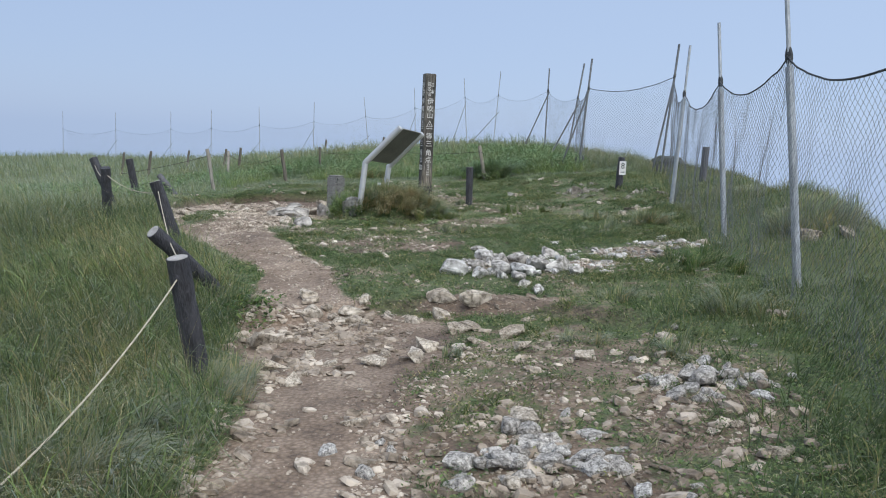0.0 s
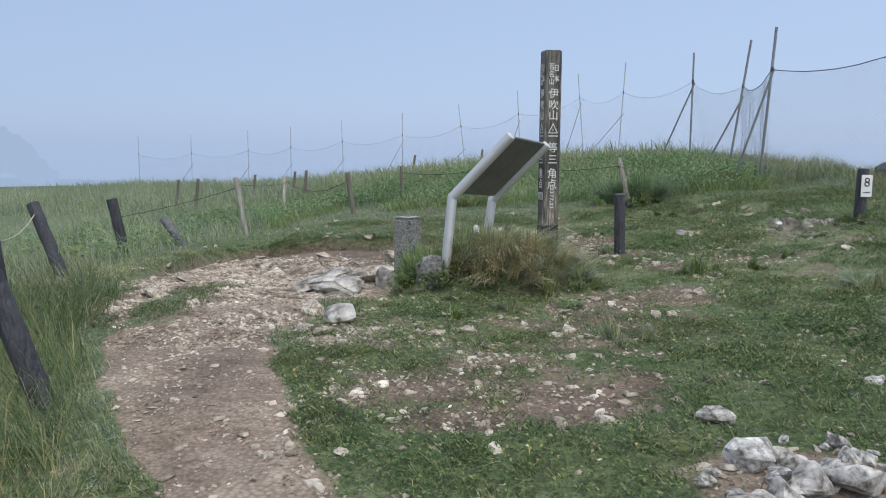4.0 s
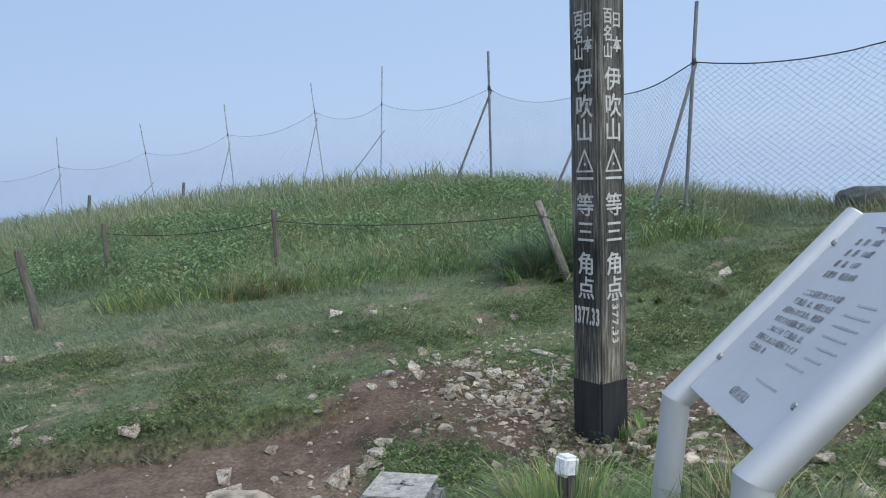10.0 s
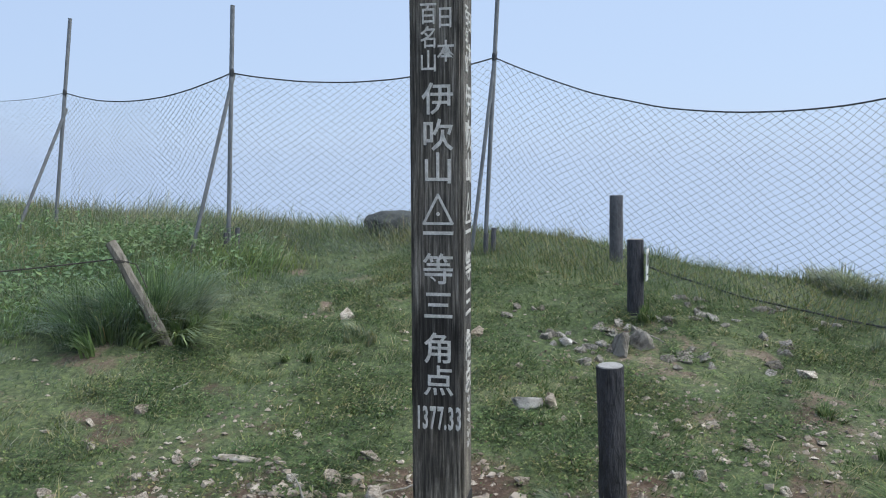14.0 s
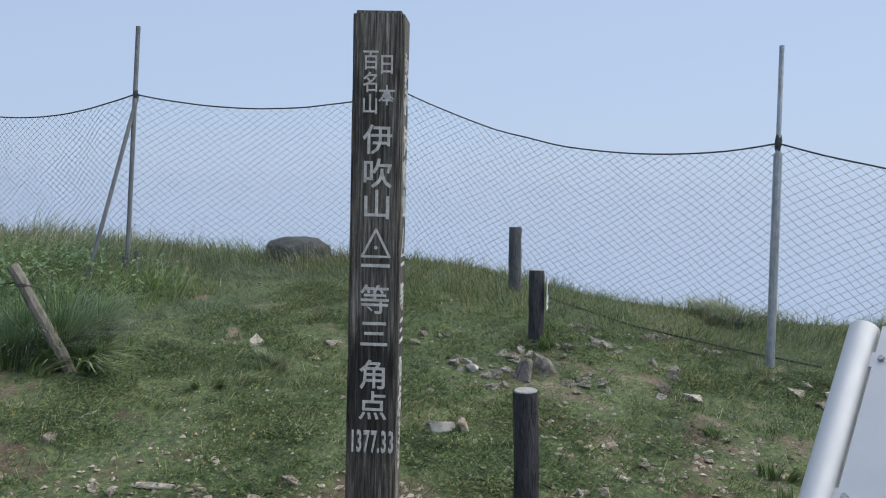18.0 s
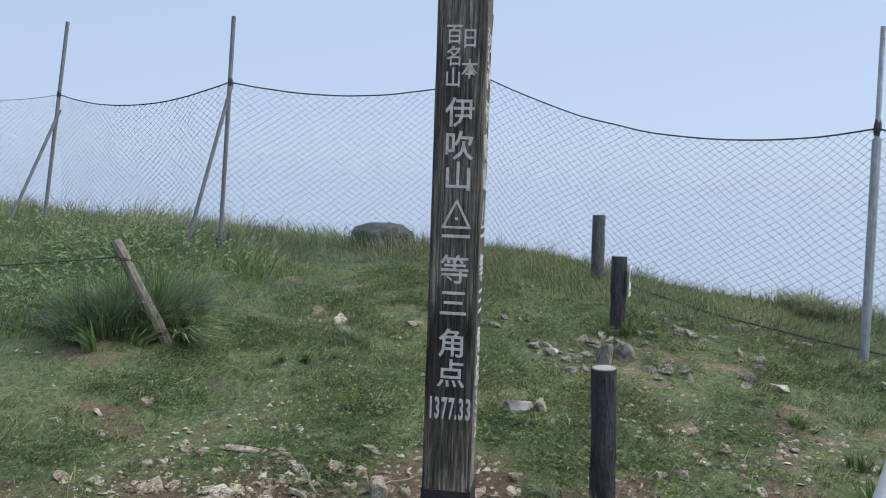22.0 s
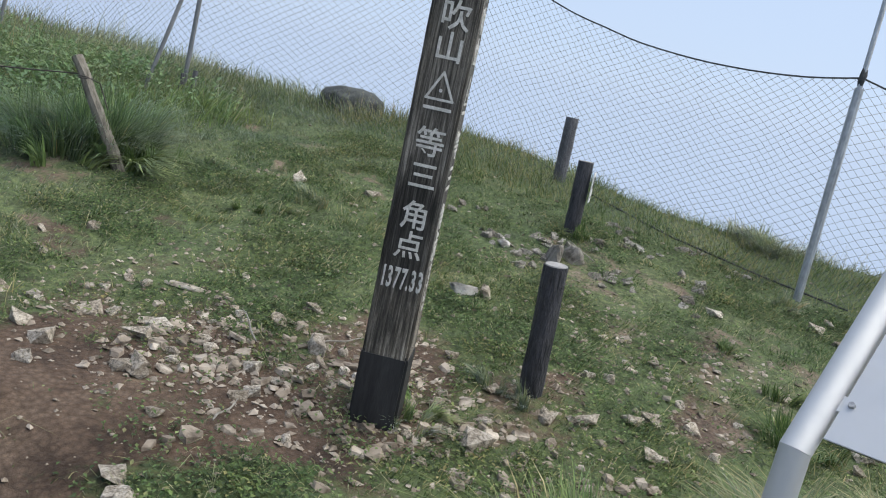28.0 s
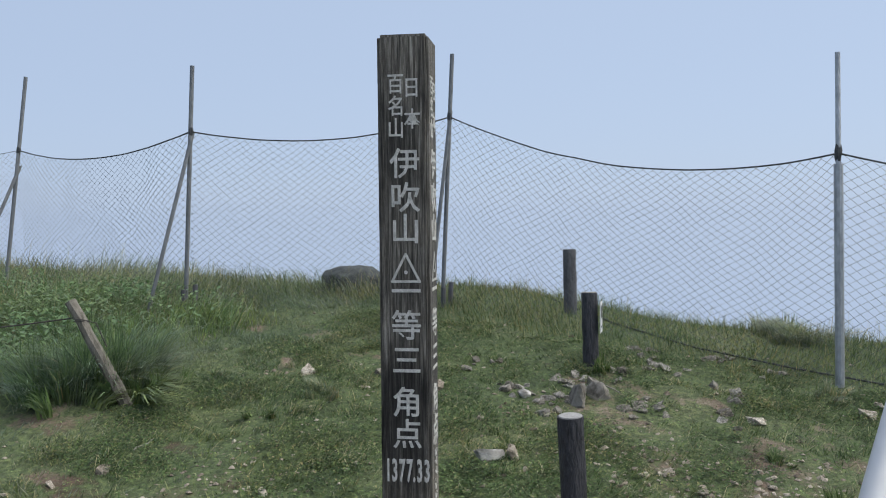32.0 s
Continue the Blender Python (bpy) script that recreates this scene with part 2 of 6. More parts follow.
def post_wood():
    m, n, l, b = material("weathered_post_wood", 0.85, 0, 0.05, 0.3)
    grain = noise_node(n, l, 15, 8, 0.74, (7, 7, 0.26))
    stain = noise_node(n, l, 2.6, 5, 0.6, (1.5, 1.5, 0.6))
    col = ramp(n, l, grain, [(0.33, (0.024, 0.0225, 0.021)), (0.46, (0.08, 0.074, 0.067)), (0.56, (0.18, 0.17, 0.155)), (0.66, (0.37, 0.355, 0.33)), (0.77, (0.52, 0.51, 0.48))])
    dark = ramp(n, l, stain, [(0.40, (0.26, 0.26, 0.26)), (0.6, (1.15, 1.13, 1.08))])
    c, xyz, sh = n.new("ShaderNodeTexCoord"), n.new("ShaderNodeSeparateXYZ"), n.new("ShaderNodeMath")
    l.new(c.outputs["Object"], xyz.inputs[0])
    sh.operation = "MULTIPLY_ADD"
    sh.inputs[1].default_value = 0.6
    l.new(stain, sh.inputs[0])
    l.new(xyz.outputs["Z"], sh.inputs[2])
    scuff = ramp(n, l, sh.outputs[0], [(0.82, (1.75, 1.7, 1.6)), (0.98, (1, 1, 1))])
    l.new(blend(n, l, 1.0, blend(n, l, 1.0, col, dark, "MULTIPLY"), scuff, "MULTIPLY"), b.inputs["Base Color"])
    bump(n, l, b, grain, 0.9, 0.006)
    return m


def smooth_metal(name, tone, rough, metal):
    m, n, l, b = material(name, rough, metal)
    smear = noise_node(n, l, 5, 5, 0.6)
    l.new(ramp(n, l, smear, [(0.3, (tone * 0.93, tone * 0.94, tone * 0.95)), (0.7, (tone, tone * 1.01, tone * 1.03))]), b.inputs["Base Color"])
    l.new(ramp(n, l, noise_node(n, l, 11, 6), [(0.3, (rough - 0.05,) * 3), (0.7, (rough + 0.08,) * 3)]), b.inputs["Roughness"])
    return m


POSTWOOD = post_wood()
BLACKPAINT = simple("black_base_paint", (0.012, 0.012, 0.014), (0.04, 0.04, 0.042), 6, 0.6, stretch=(4, 4, 0.5))
LETTER = simple("white_letter_paint", (0.42, 0.41, 0.38), (0.72, 0.71, 0.68), 30, 0.7, relief=0.5)
STEEL = smooth_metal("brushed_steel_tube", 0.60, 0.60, 0.7)
PLATE = smooth_metal("steel_text_plate", 0.58, 0.4, 0.5)
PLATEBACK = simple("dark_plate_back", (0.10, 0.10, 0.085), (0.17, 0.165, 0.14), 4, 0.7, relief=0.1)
INK = simple("black_print", (0.02, 0.02, 0.022), (0.06, 0.06, 0.065), 60, 0.7, relief=0.02)
# both print tones are dark ink paled for mist and glare on the plate
PALEBAR = simple("pale_bar_print", (0.30, 0.31, 0.325), (0.42, 0.43, 0.445), 14, 0.7, relief=0.02)
PALEPRINT = simple("mist_paled_print", (0.14, 0.15, 0.165), (0.27, 0.28, 0.295), 14, 0.7, relief=0.02)
BOLT = simple("zinc_bolt", (0.3, 0.3, 0.31), (0.5, 0.5, 0.5), 60, 0.35, 0.9)
GRANITE = simple("lichen_granite", (0.012, 0.012, 0.012), (0.40, 0.395, 0.375), 55, 0.9, relief=0.9, fine=130, dist=0.006)
PALESTONE = simple("pale_worn_granite", (0.24, 0.225, 0.21), (0.46, 0.44, 0.41), 40, 0.9, relief=0.8, fine=120, dist=0.005)
CONCRETE = simple("mossy_concrete", (0.03, 0.032, 0.028), (0.38, 0.375, 0.355), 26, 0.95, relief=0.9, fine=90, dist=0.01)
BARK = simple("dark_imitation_wood", (0.026, 0.026, 0.031), (0.07, 0.07, 0.08), 5, 0.62, relief=1.0, stretch=(3, 3, 0.8), dist=0.02, fine=20)
BARKTOP = simple("worn_post_top", (0.26, 0.25, 0.24), (0.42, 0.41, 0.40), 20, 0.8)
GALV = simple("galvanised_pipe", (0.36, 0.38, 0.40), (0.52, 0.54, 0.56), 4, 0.5, 0.6, stretch=(1, 1, 0.4), relief=0.1)
DARKPIPE = simple("weathered_steel_pipe", (0.14, 0.148, 0.16), (0.27, 0.28, 0.29), 4, 0.6, 0.3, stretch=(1, 1, 0.4), relief=0.2)
NETCORD = simple("green_grey_net_cord", (0.12, 0.13, 0.14), (0.20, 0.21, 0.22), 9, 0.85)
ROPE = simple("dark_edge_rope", (0.035, 0.038, 0.042), (0.08, 0.085, 0.09), 30, 0.85)
CORD = simple("pale_cord", (0.34, 0.31, 0.24), (0.52, 0.48, 0.38), 40, 0.85)
STAKE = simple("grey_stake_wood", (0.075, 0.068, 0.055), (0.20, 0.18, 0.15), 7, 0.9, stretch=(5, 5, 0.4), relief=0.7)
MIDSTAKE = simple("weathered_stake_wood", (0.10, 0.09, 0.072), (0.29, 0.265, 0.225), 7, 0.9, stretch=(5, 5, 0.4), relief=0.7)
GREYBARK = simple("grey_imitation_wood", (0.075, 0.075, 0.085), (0.14, 0.14, 0.155), 5, 0.7, relief=0.8, stretch=(3, 3, 0.55), dist=0.01, fine=22)
PALESTAKE = simple("bleached_stake_wood", (0.17, 0.155, 0.13), (0.40, 0.38, 0.34), 7, 0.9, stretch=(5, 5, 0.4), relief=0.7)
WIRE = simple("rusty_wire", (0.05, 0.045, 0.04), (0.12, 0.11, 0.10), 50, 0.7, 0.4)
WHITE = simple("white_plastic", (0.74, 0.75, 0.76), (0.82, 0.83, 0.84), 8, 0.5, relief=0.05)
SIGNWHITE = simple("white_sign_plate", (0.66, 0.66, 0.64), (0.80, 0.80, 0.78), 12, 0.6, relief=0.05)
YELLOW = simple("withered_yellow_petal", (0.55, 0.36, 0.05), (0.75, 0.55, 0.10), 60, 0.7)
TARP = simple("dark_green_tarp", (0.04, 0.046, 0.046), (0.085, 0.095, 0.092), 8, 0.75, relief=0.6, dist=0.02)


# ---- helpers for things ----
def part(name, bm, mat, parent=None, label="", m=None, smooth=False):
    me = bpy.data.meshes.new(name)
    bm.to_mesh(me)
    bm.free()
    me.materials.append(mat)
    if smooth:
        me.polygons.foreach_set("use_smooth", [True] * len(me.polygons))
    ob = new(name, me)
    if parent is not None:
        ob.parent = parent
    if m is not None:
        ob.matrix_basis = m
    return tagged(ob, label)


def thing(name, label, category, m=None, group=""):
    ob = new(name)
    ob.empty_display_size = 0.1
    if m is not None:
        ob.matrix_basis = m
    return tagged(ob, label, category, group)


def tube(points, radii, sides=10, rough=0.0, caps=True):
    """A tube along points, with a radius at each."""
    bm = bmesh.new()
    rings, up = [], Vector((0.13, 0.31, 0.94))
    pts = [Vector(p) for p in points]
    for i, p in enumerate(pts):
        d = (pts[min(i + 1, len(pts) - 1)] - pts[max(i - 1, 0)]).normalized()
        s = d.cross(up if abs(d.dot(up)) < 0.95 else Vector((1, 0, 0))).normalized()
        t = d.cross(s)
        ring = []
        for k in range(sides):
            a = 2 * math.pi * k / sides
            r = radii[i] * (1 + rough * (noise.noise((p * 7 + Vector((math.cos(a), math.sin(a), 0)) * 2.3))))
            ring.append(bm.verts.new(p + r * (math.cos(a) * s + math.sin(a) * t)))
        rings.append(ring)
    for a, b in zip(rings, rings[1:]):
        for k in range(sides):
            bm.faces.new((a[k], a[(k + 1) % sides], b[(k + 1) % sides], b[k]))
    if caps:
        bm.faces.new(rings[0][::-1])
        bm.faces.new(rings[-1])
    bmesh.ops.recalc_face_normals(bm, faces=bm.faces)
    return bm


def box(sx, sy, sz, bevel=0.0, m=None):
    bm = bmesh.new()
    bmesh.ops.create_cube(bm, size=1, matrix=(m or Matrix()) @ Matrix.Diagonal((sx, sy, sz, 1)))
    if bevel:
        bmesh.ops.bevel(bm, geom=bm.edges[:], offset=bevel, segments=2, affect="EDGES")
    return bm


def lettering(text, size, mat, parent, name="lettering", m=None, label="", depth=0.0012, align="CENTER", squeeze=1.0, bold=0.0):
    """Raised writing with the built-in font, as a mesh."""
    c = bpy.data.curves.new(name, "FONT")
    c.body, c.size, c.extrude, c.align_x, c.align_y = text, size, depth, align, "CENTER"
    c.resolution_u, c.offset = 2, bold
    tmp = new("tmp", c)
    bpy.context.view_layer.update()
    me = bpy.data.meshes.new_from_object(tmp.evaluated_get(bpy.context.evaluated_depsgraph_get()))
    bpy.data.objects.remove(tmp)
    bpy.data.curves.remove(c)
    me.materials.clear()
    me.materials.append(mat)
    me.transform(Matrix.Diagonal((squeeze, 1, 1, 1)))
    me.name = name
    ob = new(name, me)
    ob.parent = parent
    ob.matrix_basis = m or Matrix()
    return tagged(ob, label)


# ---- the shape of the ground ----
FENCE = [(2.6, -6.0), (2.75, -2.5), (2.95, 1.2), (3.42, 4.75), (3.70, 7.74), (4.11, 11.3), (4.71, 14.95), (3.26, 17.13), (3.33, 20.06),
         (2.74, 23.2), (1.27, 26.2), (0.06, 28.6), (-2.0, 31.0), (-4.26, 32.9), (-6.8, 34.4), (-9.6, 35.6), (-12.2, 36.6), (-14.4, 37.2), (-17.6, 38.2), (-21.0, 39.5), (-60.0, 48.0)]
HILLS = [(-1.3, 3.4, 1.6, -0.013), (-2.5, 7, 2.0, 0.086), (5.2, 14, 1.6, 0.048), (2.6, 11, 2.2, -0.055), (3, 15, 3.5, 0.325),
         (1, 26, 6, 0.677), (-4, 33, 6, 0.37), (-1, 4, 3, -0.013), (3, 5, 3.5, 0.112), (-1, 10, 3.5, -0.066), (4, 21, 4, 0.009),
         (-3, 18, 4, -0.02), (-5, 11, 4, 0.39), (0.5, 13, 2.5, -0.136), (4.6, 18.8, 1.3, 0.09), (5.9, 12.9, 0.8, -0.08)]


def hash2(i, j):
    v = np.sin(i * 127.1 + j * 311.7) * 43758.5453
    return v - np.floor(v)


def vnoise(x, y):
    i, j = np.floor(x), np.floor(y)
    u, v = x - i, y - j
    u, v = u * u * (3 - 2 * u), v * v * (3 - 2 * v)
    return (hash2(i, j) * (1 - u) + hash2(i + 1, j) * u) * (1 - v) + (hash2(i, j + 1) * (1 - u) + hash2(i + 1, j + 1) * u) * v


def fbm(x, y, octaves=4):
    s, a = 0, 0.5
    for k in range(octaves):
        s, a, x, y = s + a * vnoise(x, y), a / 2, x * 2.03 + 17.3, y * 2.03 + 5.1
    return s


def step(a, b, v):
    t = np.clip((v - a) / (b - a), 0, 1)
    return t * t * (3 - 2 * t)


def outside(x, y):
    """Metres past the net fence, on the far side from the path; negative on the near side."""
    best, side = np.full_like(x, 1e9), np.zeros_like(x)
    for (ax, ay), (bx, by) in zip(FENCE, FENCE[1:]):
        dx, dy = bx - ax, by - ay
        t = np.clip(((x - ax) * dx + (y - ay) * dy) / (dx * dx + dy * dy), 0, 1)
        d = np.hypot(x - ax - t * dx, y - ay - t * dy)
        near = d < best
        best = np.where(near, d, best)
        side = np.where(near, np.sign((x - ax) * dy - (y - ay) * dx), side)
    return best * np.where(side == 0, 1, side)


TRAIL = [(0.75, -4.0, 0.5), (0.6, 0.0, 0.45), (0.28, 2.3, 0.36), (0.0, 3.4, 0.5), (-0.45, 4.6, 0.32), (-0.7, 5.7, 0.27), (-1.5, 6.9, 0.36), (-2.15, 8.0, 0.5), (-2.6, 9.4, 0.85)]


def ell(x, y, cx, cy, rx, ry):
    return np.hypot((x - cx) / rx, (y - cy) / ry)


def lip_line(x, y):
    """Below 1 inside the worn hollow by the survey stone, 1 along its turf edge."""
    return (np.abs((x + 1.7) / 2.4) ** 3 + np.abs((y - 10.9) / 2.5) ** 3) ** (1 / 3) + 0.06 * (fbm(x * 2.1, y * 2.1) - 0.5)


def soil(x, y):
    """How bare the ground is, from 0 (closed turf) to 1 (bare earth)."""
    n = fbm(x * 1.7, y * 1.7)
    n2 = fbm(x * 3.9 + 9, y * 3.9)
    best = np.full_like(x, 9.0)
    for (ax, ay, ar), (bx, by, br) in zip(TRAIL, TRAIL[1:]):
        dx, dy = bx - ax, by - ay
        t = np.clip(((x - ax) * dx + (y - ay) * dy) / (dx * dx + dy * dy), 0, 1)
        best = np.minimum(best, np.hypot(x - ax - t * dx, y - ay - t * dy) / (ar + t * (br - ar)))
    s = 1.0 - step(0.8, 1.35, best + (n - 0.5) * 0.8 + (n2 - 0.5) * 0.5)
    for cx, cy, rx, ry, w in ((-2.5, 10.2, 1.2, 1.4, 1.0), (0.2, 3.55, 0.9, 1.0, 0.9), (1.2, 2.2, 1.5, 1.9, 0.58), (1.2, 4.45, 0.75, 0.22, 0.95), (-0.7, 13.25, 0.75, 0.68, 0.74),
                              (0.1, 12.75, 0.9, 0.55, 0.66), (0.75, 12.05, 0.7, 0.3, 0.6), (1.35, 11.35, 0.5, 0.25, 0.6), (0.5, 9.4, 0.45, 0.95, 0.62), (-0.6, 8.5, 1.6, 0.7, 0.56), (0.5, 8.6, 0.9, 0.6, 0.52), (1.1, 9.9, 0.5, 0.5, 0.6),
                              (2.15, 6.05, 0.36, 0.3, 0.8), (2.65, 6.7, 0.48, 0.42, 0.8), (3.15, 7.3, 0.5, 0.4, 0.7), (1.35, 6.1, 0.6, 0.5, 0.8), (2.5, 2.7, 0.5, 0.6, 0.4), (0.0, 7.3, 1.0, 0.7, 0.62), (-1.3, 15.6, 2.0, 0.5, 0.4), (0.0, 14.3, 1.0, 0.5, 0.30), (-3.6, 17.8, 1.2, 0.5, 0.5), (3.2, 12.9, 1.0, 0.5, 0.35)):
        s = np.maximum(s, w * (1 - step(0.65, 1.2, ell(x, y, cx, cy, rx, ry) + (n - 0.5) * 0.7)))
    s = np.maximum(s, (1 - step(0.945, 0.995, lip_line(x, y))) * step(9.3, 10.2, y) * (1 - step(-1.45, -0.95, x)))
    s = np.maximum(s, 0.42 * step(0.50, 0.62, fbm(x * 0.9 + 31, y * 0.9)) * step(3.9, 3.0, x) * (y < 16.2) * (x > -4.6))
    s = np.maximum(s, 0.47 * step(0.56, 0.68, fbm(x * 2.6 + 3, y * 2.6)) * step(3.9, 3.0, x) * (y < 15.6) * (x > -4.6) * (y > 5))
    s = s - 0.75 * step(0.50, 0.62, fbm(x * 1.8 + 50, y * 1.8)) * step(7.6, 8.2, y) * step(10.6, 9.8, y) * step(-2.2, -3.0, x)
    return np.clip(s + (n2 - 0.52) * 0.75 * (0.25 + s * (1 - s) * 2.6), 0, 1) * step(-2.2, -0.7, -outside(x, y) - 1.2)


def bank_line(x, y):
    return ell(x, y, 0.75, 3.0, 1.75, 1.5) + 0.16 * (fbm(x * 2.6, y * 2.6) - 0.5)


def bank_face(x, y):
    """Where fresh dark earth shows in the small banks."""
    a, b = lip_line(x, y), bank_line(x, y)
    hollow = step(0.90, 0.97, a) * (1 - step(0.99, 1.012, a)) * step(10.2, 11.2, y) * (1 - step(-1.7, -1.0, x))
    path = step(0.84, 0.94, b) * (1 - step(1.02, 1.07, b)) * step(3.6, 4.1, y) * step(0.1, 0.5, x)
    path = np.maximum(path, 1 - step(0.7, 1.1, ell(x, y, 0.0, 9.93, 0.42, 0.16)))
    return np.clip(np.maximum(hollow, path) * (0.35 + 1.1 * fbm(x * 2.2 + 5, y * 2.2)), 0, 1)


def height(x, y):
    x, y = np.asarray(x, float), np.asarray(y, float)
    xc, yc = np.clip(x, -13, 7.5), np.clip(y, -5, 37)
    z = 0.175 + 0.07 * xc + 0.017 * (yc - 12) + 0.0019 * xc * xc + 0.00076 * xc * (yc - 12)
    for cx, cy, s, k in HILLS:
        z = z + k * np.exp(-((xc - cx) ** 2 + (yc - cy) ** 2) / (2 * s * s))
    far = np.hypot(x - xc, y - yc)
    z = z - 0.03 * far - 0.10 * np.maximum(far - 25, 0)
    d = outside(x, y)
    z = z - 0.42 * np.maximum(d - 1.3, 0) ** 1.25 * (1 + 0 * d)
    z = np.maximum(z, -400 - 0.0 * z)
    # the grassy hump past the fence
    z = z + 0.45 * np.exp(-((x - 5.25) / 0.7) ** 2 / 2 - ((y - 8.6) / 1.3) ** 2 / 2)
    # the worn hollow with its turf lip, and the eroded bank across the path
    z = z - 0.15 * (1 - step(0.975, 1.012, lip_line(x, y))) * step(9.4, 11.6, y) * (1 - step(-1.6, -0.9, x))
    z = z - 0.07 * (1 - step(0.92, 1.03, bank_line(x, y))) * step(2.2, 3.8, y)
    # the mound under the sign
    z = z + 0.26 * (1 - step(0.3, 1.15, ell(x, y, -0.32, 10.62, 0.78, 0.72)))
    near = np.exp(-((x + 1) ** 2 + (y - 10) ** 2) / 500)
    z = z + near * (0.10 * (fbm(x * 0.8, y * 0.8) - 0.5) + 0.045 * (fbm(x * 3.1, y * 3.1) - 0.5))
    return z


def zat(x, y):
    return float(height(np.array([float(x)]), np.array([float(y)]))[0])


# ---- ground ----
def spaced(lo, hi, fine, reach):
    core = list(np.arange(lo, hi + fine / 2, fine))
    grow, out, a = fine, [], 0.0
    while a < reach:
        grow *= 1.16
        a += grow
        out.append(a)
    return np.array([lo - v for v in reversed(out)] + core + [hi + v for v in out])


def sheet():
    xs, ys = spaced(-6.0, 6.5, 0.085, 2500), spaced(-1.5, 20.0, 0.085, 2500)
    X, Y = np.meshgrid(xs, ys)
    x, y = X.ravel(), Y.ravel()
    z = height(x, y)
    nx, ny = len(xs), len(ys)
    i = np.arange(nx * ny).reshape(ny, nx)
    f = np.stack([i[:-1, :-1], i[:-1, 1:], i[1:, 1:], i[1:, :-1]], -1).reshape(-1, 4)
    me = bpy.data.meshes.new("ground")
    me.from_pydata(np.stack([x, y, z], -1), [], f.tolist())
    at = me.attributes.new("soil", "FLOAT", "POINT")
    at.data.foreach_set("value", soil(x, y).astype(np.float32))
    cut = me.attributes.new("bank", "FLOAT", "POINT")
    cut.data.foreach_set("value", bank_face(x, y).astype(np.float32))
    wet = me.attributes.new("damp", "FLOAT", "POINT")
    wet.data.foreach_set("value", np.maximum(np.maximum(0.35 * (1 - step(0.7, 1.2, ell(x, y, 1.5, 2.0, 1.0, 1.3))) + 0.6 * (1 - step(0.7, 1.2, ell(x, y, 0.2, 7.4, 1.3, 0.9))) + 0.6 * (1 - step(0.7, 1.2, ell(x, y, -2.3, 12.75, 1.8, 0.9))) + 0.15 * (1 - step(0.8, 1.2, ell(x, y, -2.2, 10.4, 2.2, 2.6))), 0.65 * (1 - step(0.7, 1.3, ell(x, y, 0.9, 9.2, 1.7, 1.6)))), 1 - step(0.75, 1.25, ell(x, y, 0.6, 13.2, 2.9, 2.6) + 0.25 + 0.5 * (fbm(x * 1.9, y * 1.9) - 0.5))).astype(np.float32))
    me.polygons.foreach_set("use_smooth", [True] * len(me.polygons))
    me.materials.append(GROUND)
    return tagged(new("ground", me), "summit ground of short turf and trodden stony brown soil", "ground", kind="structure")


sheet()

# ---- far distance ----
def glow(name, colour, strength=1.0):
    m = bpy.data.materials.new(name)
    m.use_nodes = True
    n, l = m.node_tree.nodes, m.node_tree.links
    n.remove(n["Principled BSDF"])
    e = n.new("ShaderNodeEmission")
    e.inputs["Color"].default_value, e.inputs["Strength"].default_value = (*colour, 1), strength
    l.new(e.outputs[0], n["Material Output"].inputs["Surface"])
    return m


# mist is put into these glowing colours, close to the sky behind
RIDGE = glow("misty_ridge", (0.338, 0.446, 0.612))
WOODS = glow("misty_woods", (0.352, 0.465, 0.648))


def ridge():
    bm, prev = bmesh.new(), None
    for k in range(61):
        a = radians(-78 + k * 1.1)
        r = 78 + 4 * math.sin(k * 0.4)
        top = -0.6 + 0.9 * math.sin(k * 0.09 + 0.5) + 0.5 * noise.noise((k * 0.13, 3, 1))
        row = [bm.verts.new((r * math.sin(a), r * math.cos(a), z)) for z in (-9, top)] + [bm.verts.new(((r + 14) * math.sin(a), (r + 14) * math.cos(a), -9))]
        if prev:
            for q in (0, 1):
                bm.faces.new((prev[q], row[q], row[q + 1], prev[q + 1]))
        prev = row
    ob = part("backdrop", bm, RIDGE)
    tagged(ob, "pale hillside dissolving in the mist", "hillside", kind="structure")


def far_wood(x, y):
    bm = bmesh.new()
    for dx, r, h in ((-2.6, 1.1, 1.0), (-1.2, 1.4, 1.9), (0.2, 1.5, 2.5), (1.6, 1.3, 2.1), (2.8, 1.0, 1.2), (3.8, 0.8, 0.6)):
        bmesh.ops.create_icosphere(bm, subdivisions=4, radius=r, matrix=Matrix.Translation((x + dx, y, h - 1.4)))
    for v in bm.verts:
        v.co += Vector((noise.noise(v.co * 1.7), noise.noise(v.co * 1.7 + Vector((9, 0, 0))), noise.noise(v.co * 1.7 + Vector((0, 9, 0))))) * 0.55
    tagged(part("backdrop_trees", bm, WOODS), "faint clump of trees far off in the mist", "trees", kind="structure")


ridge()
far_wood(-43.5, 58.0)


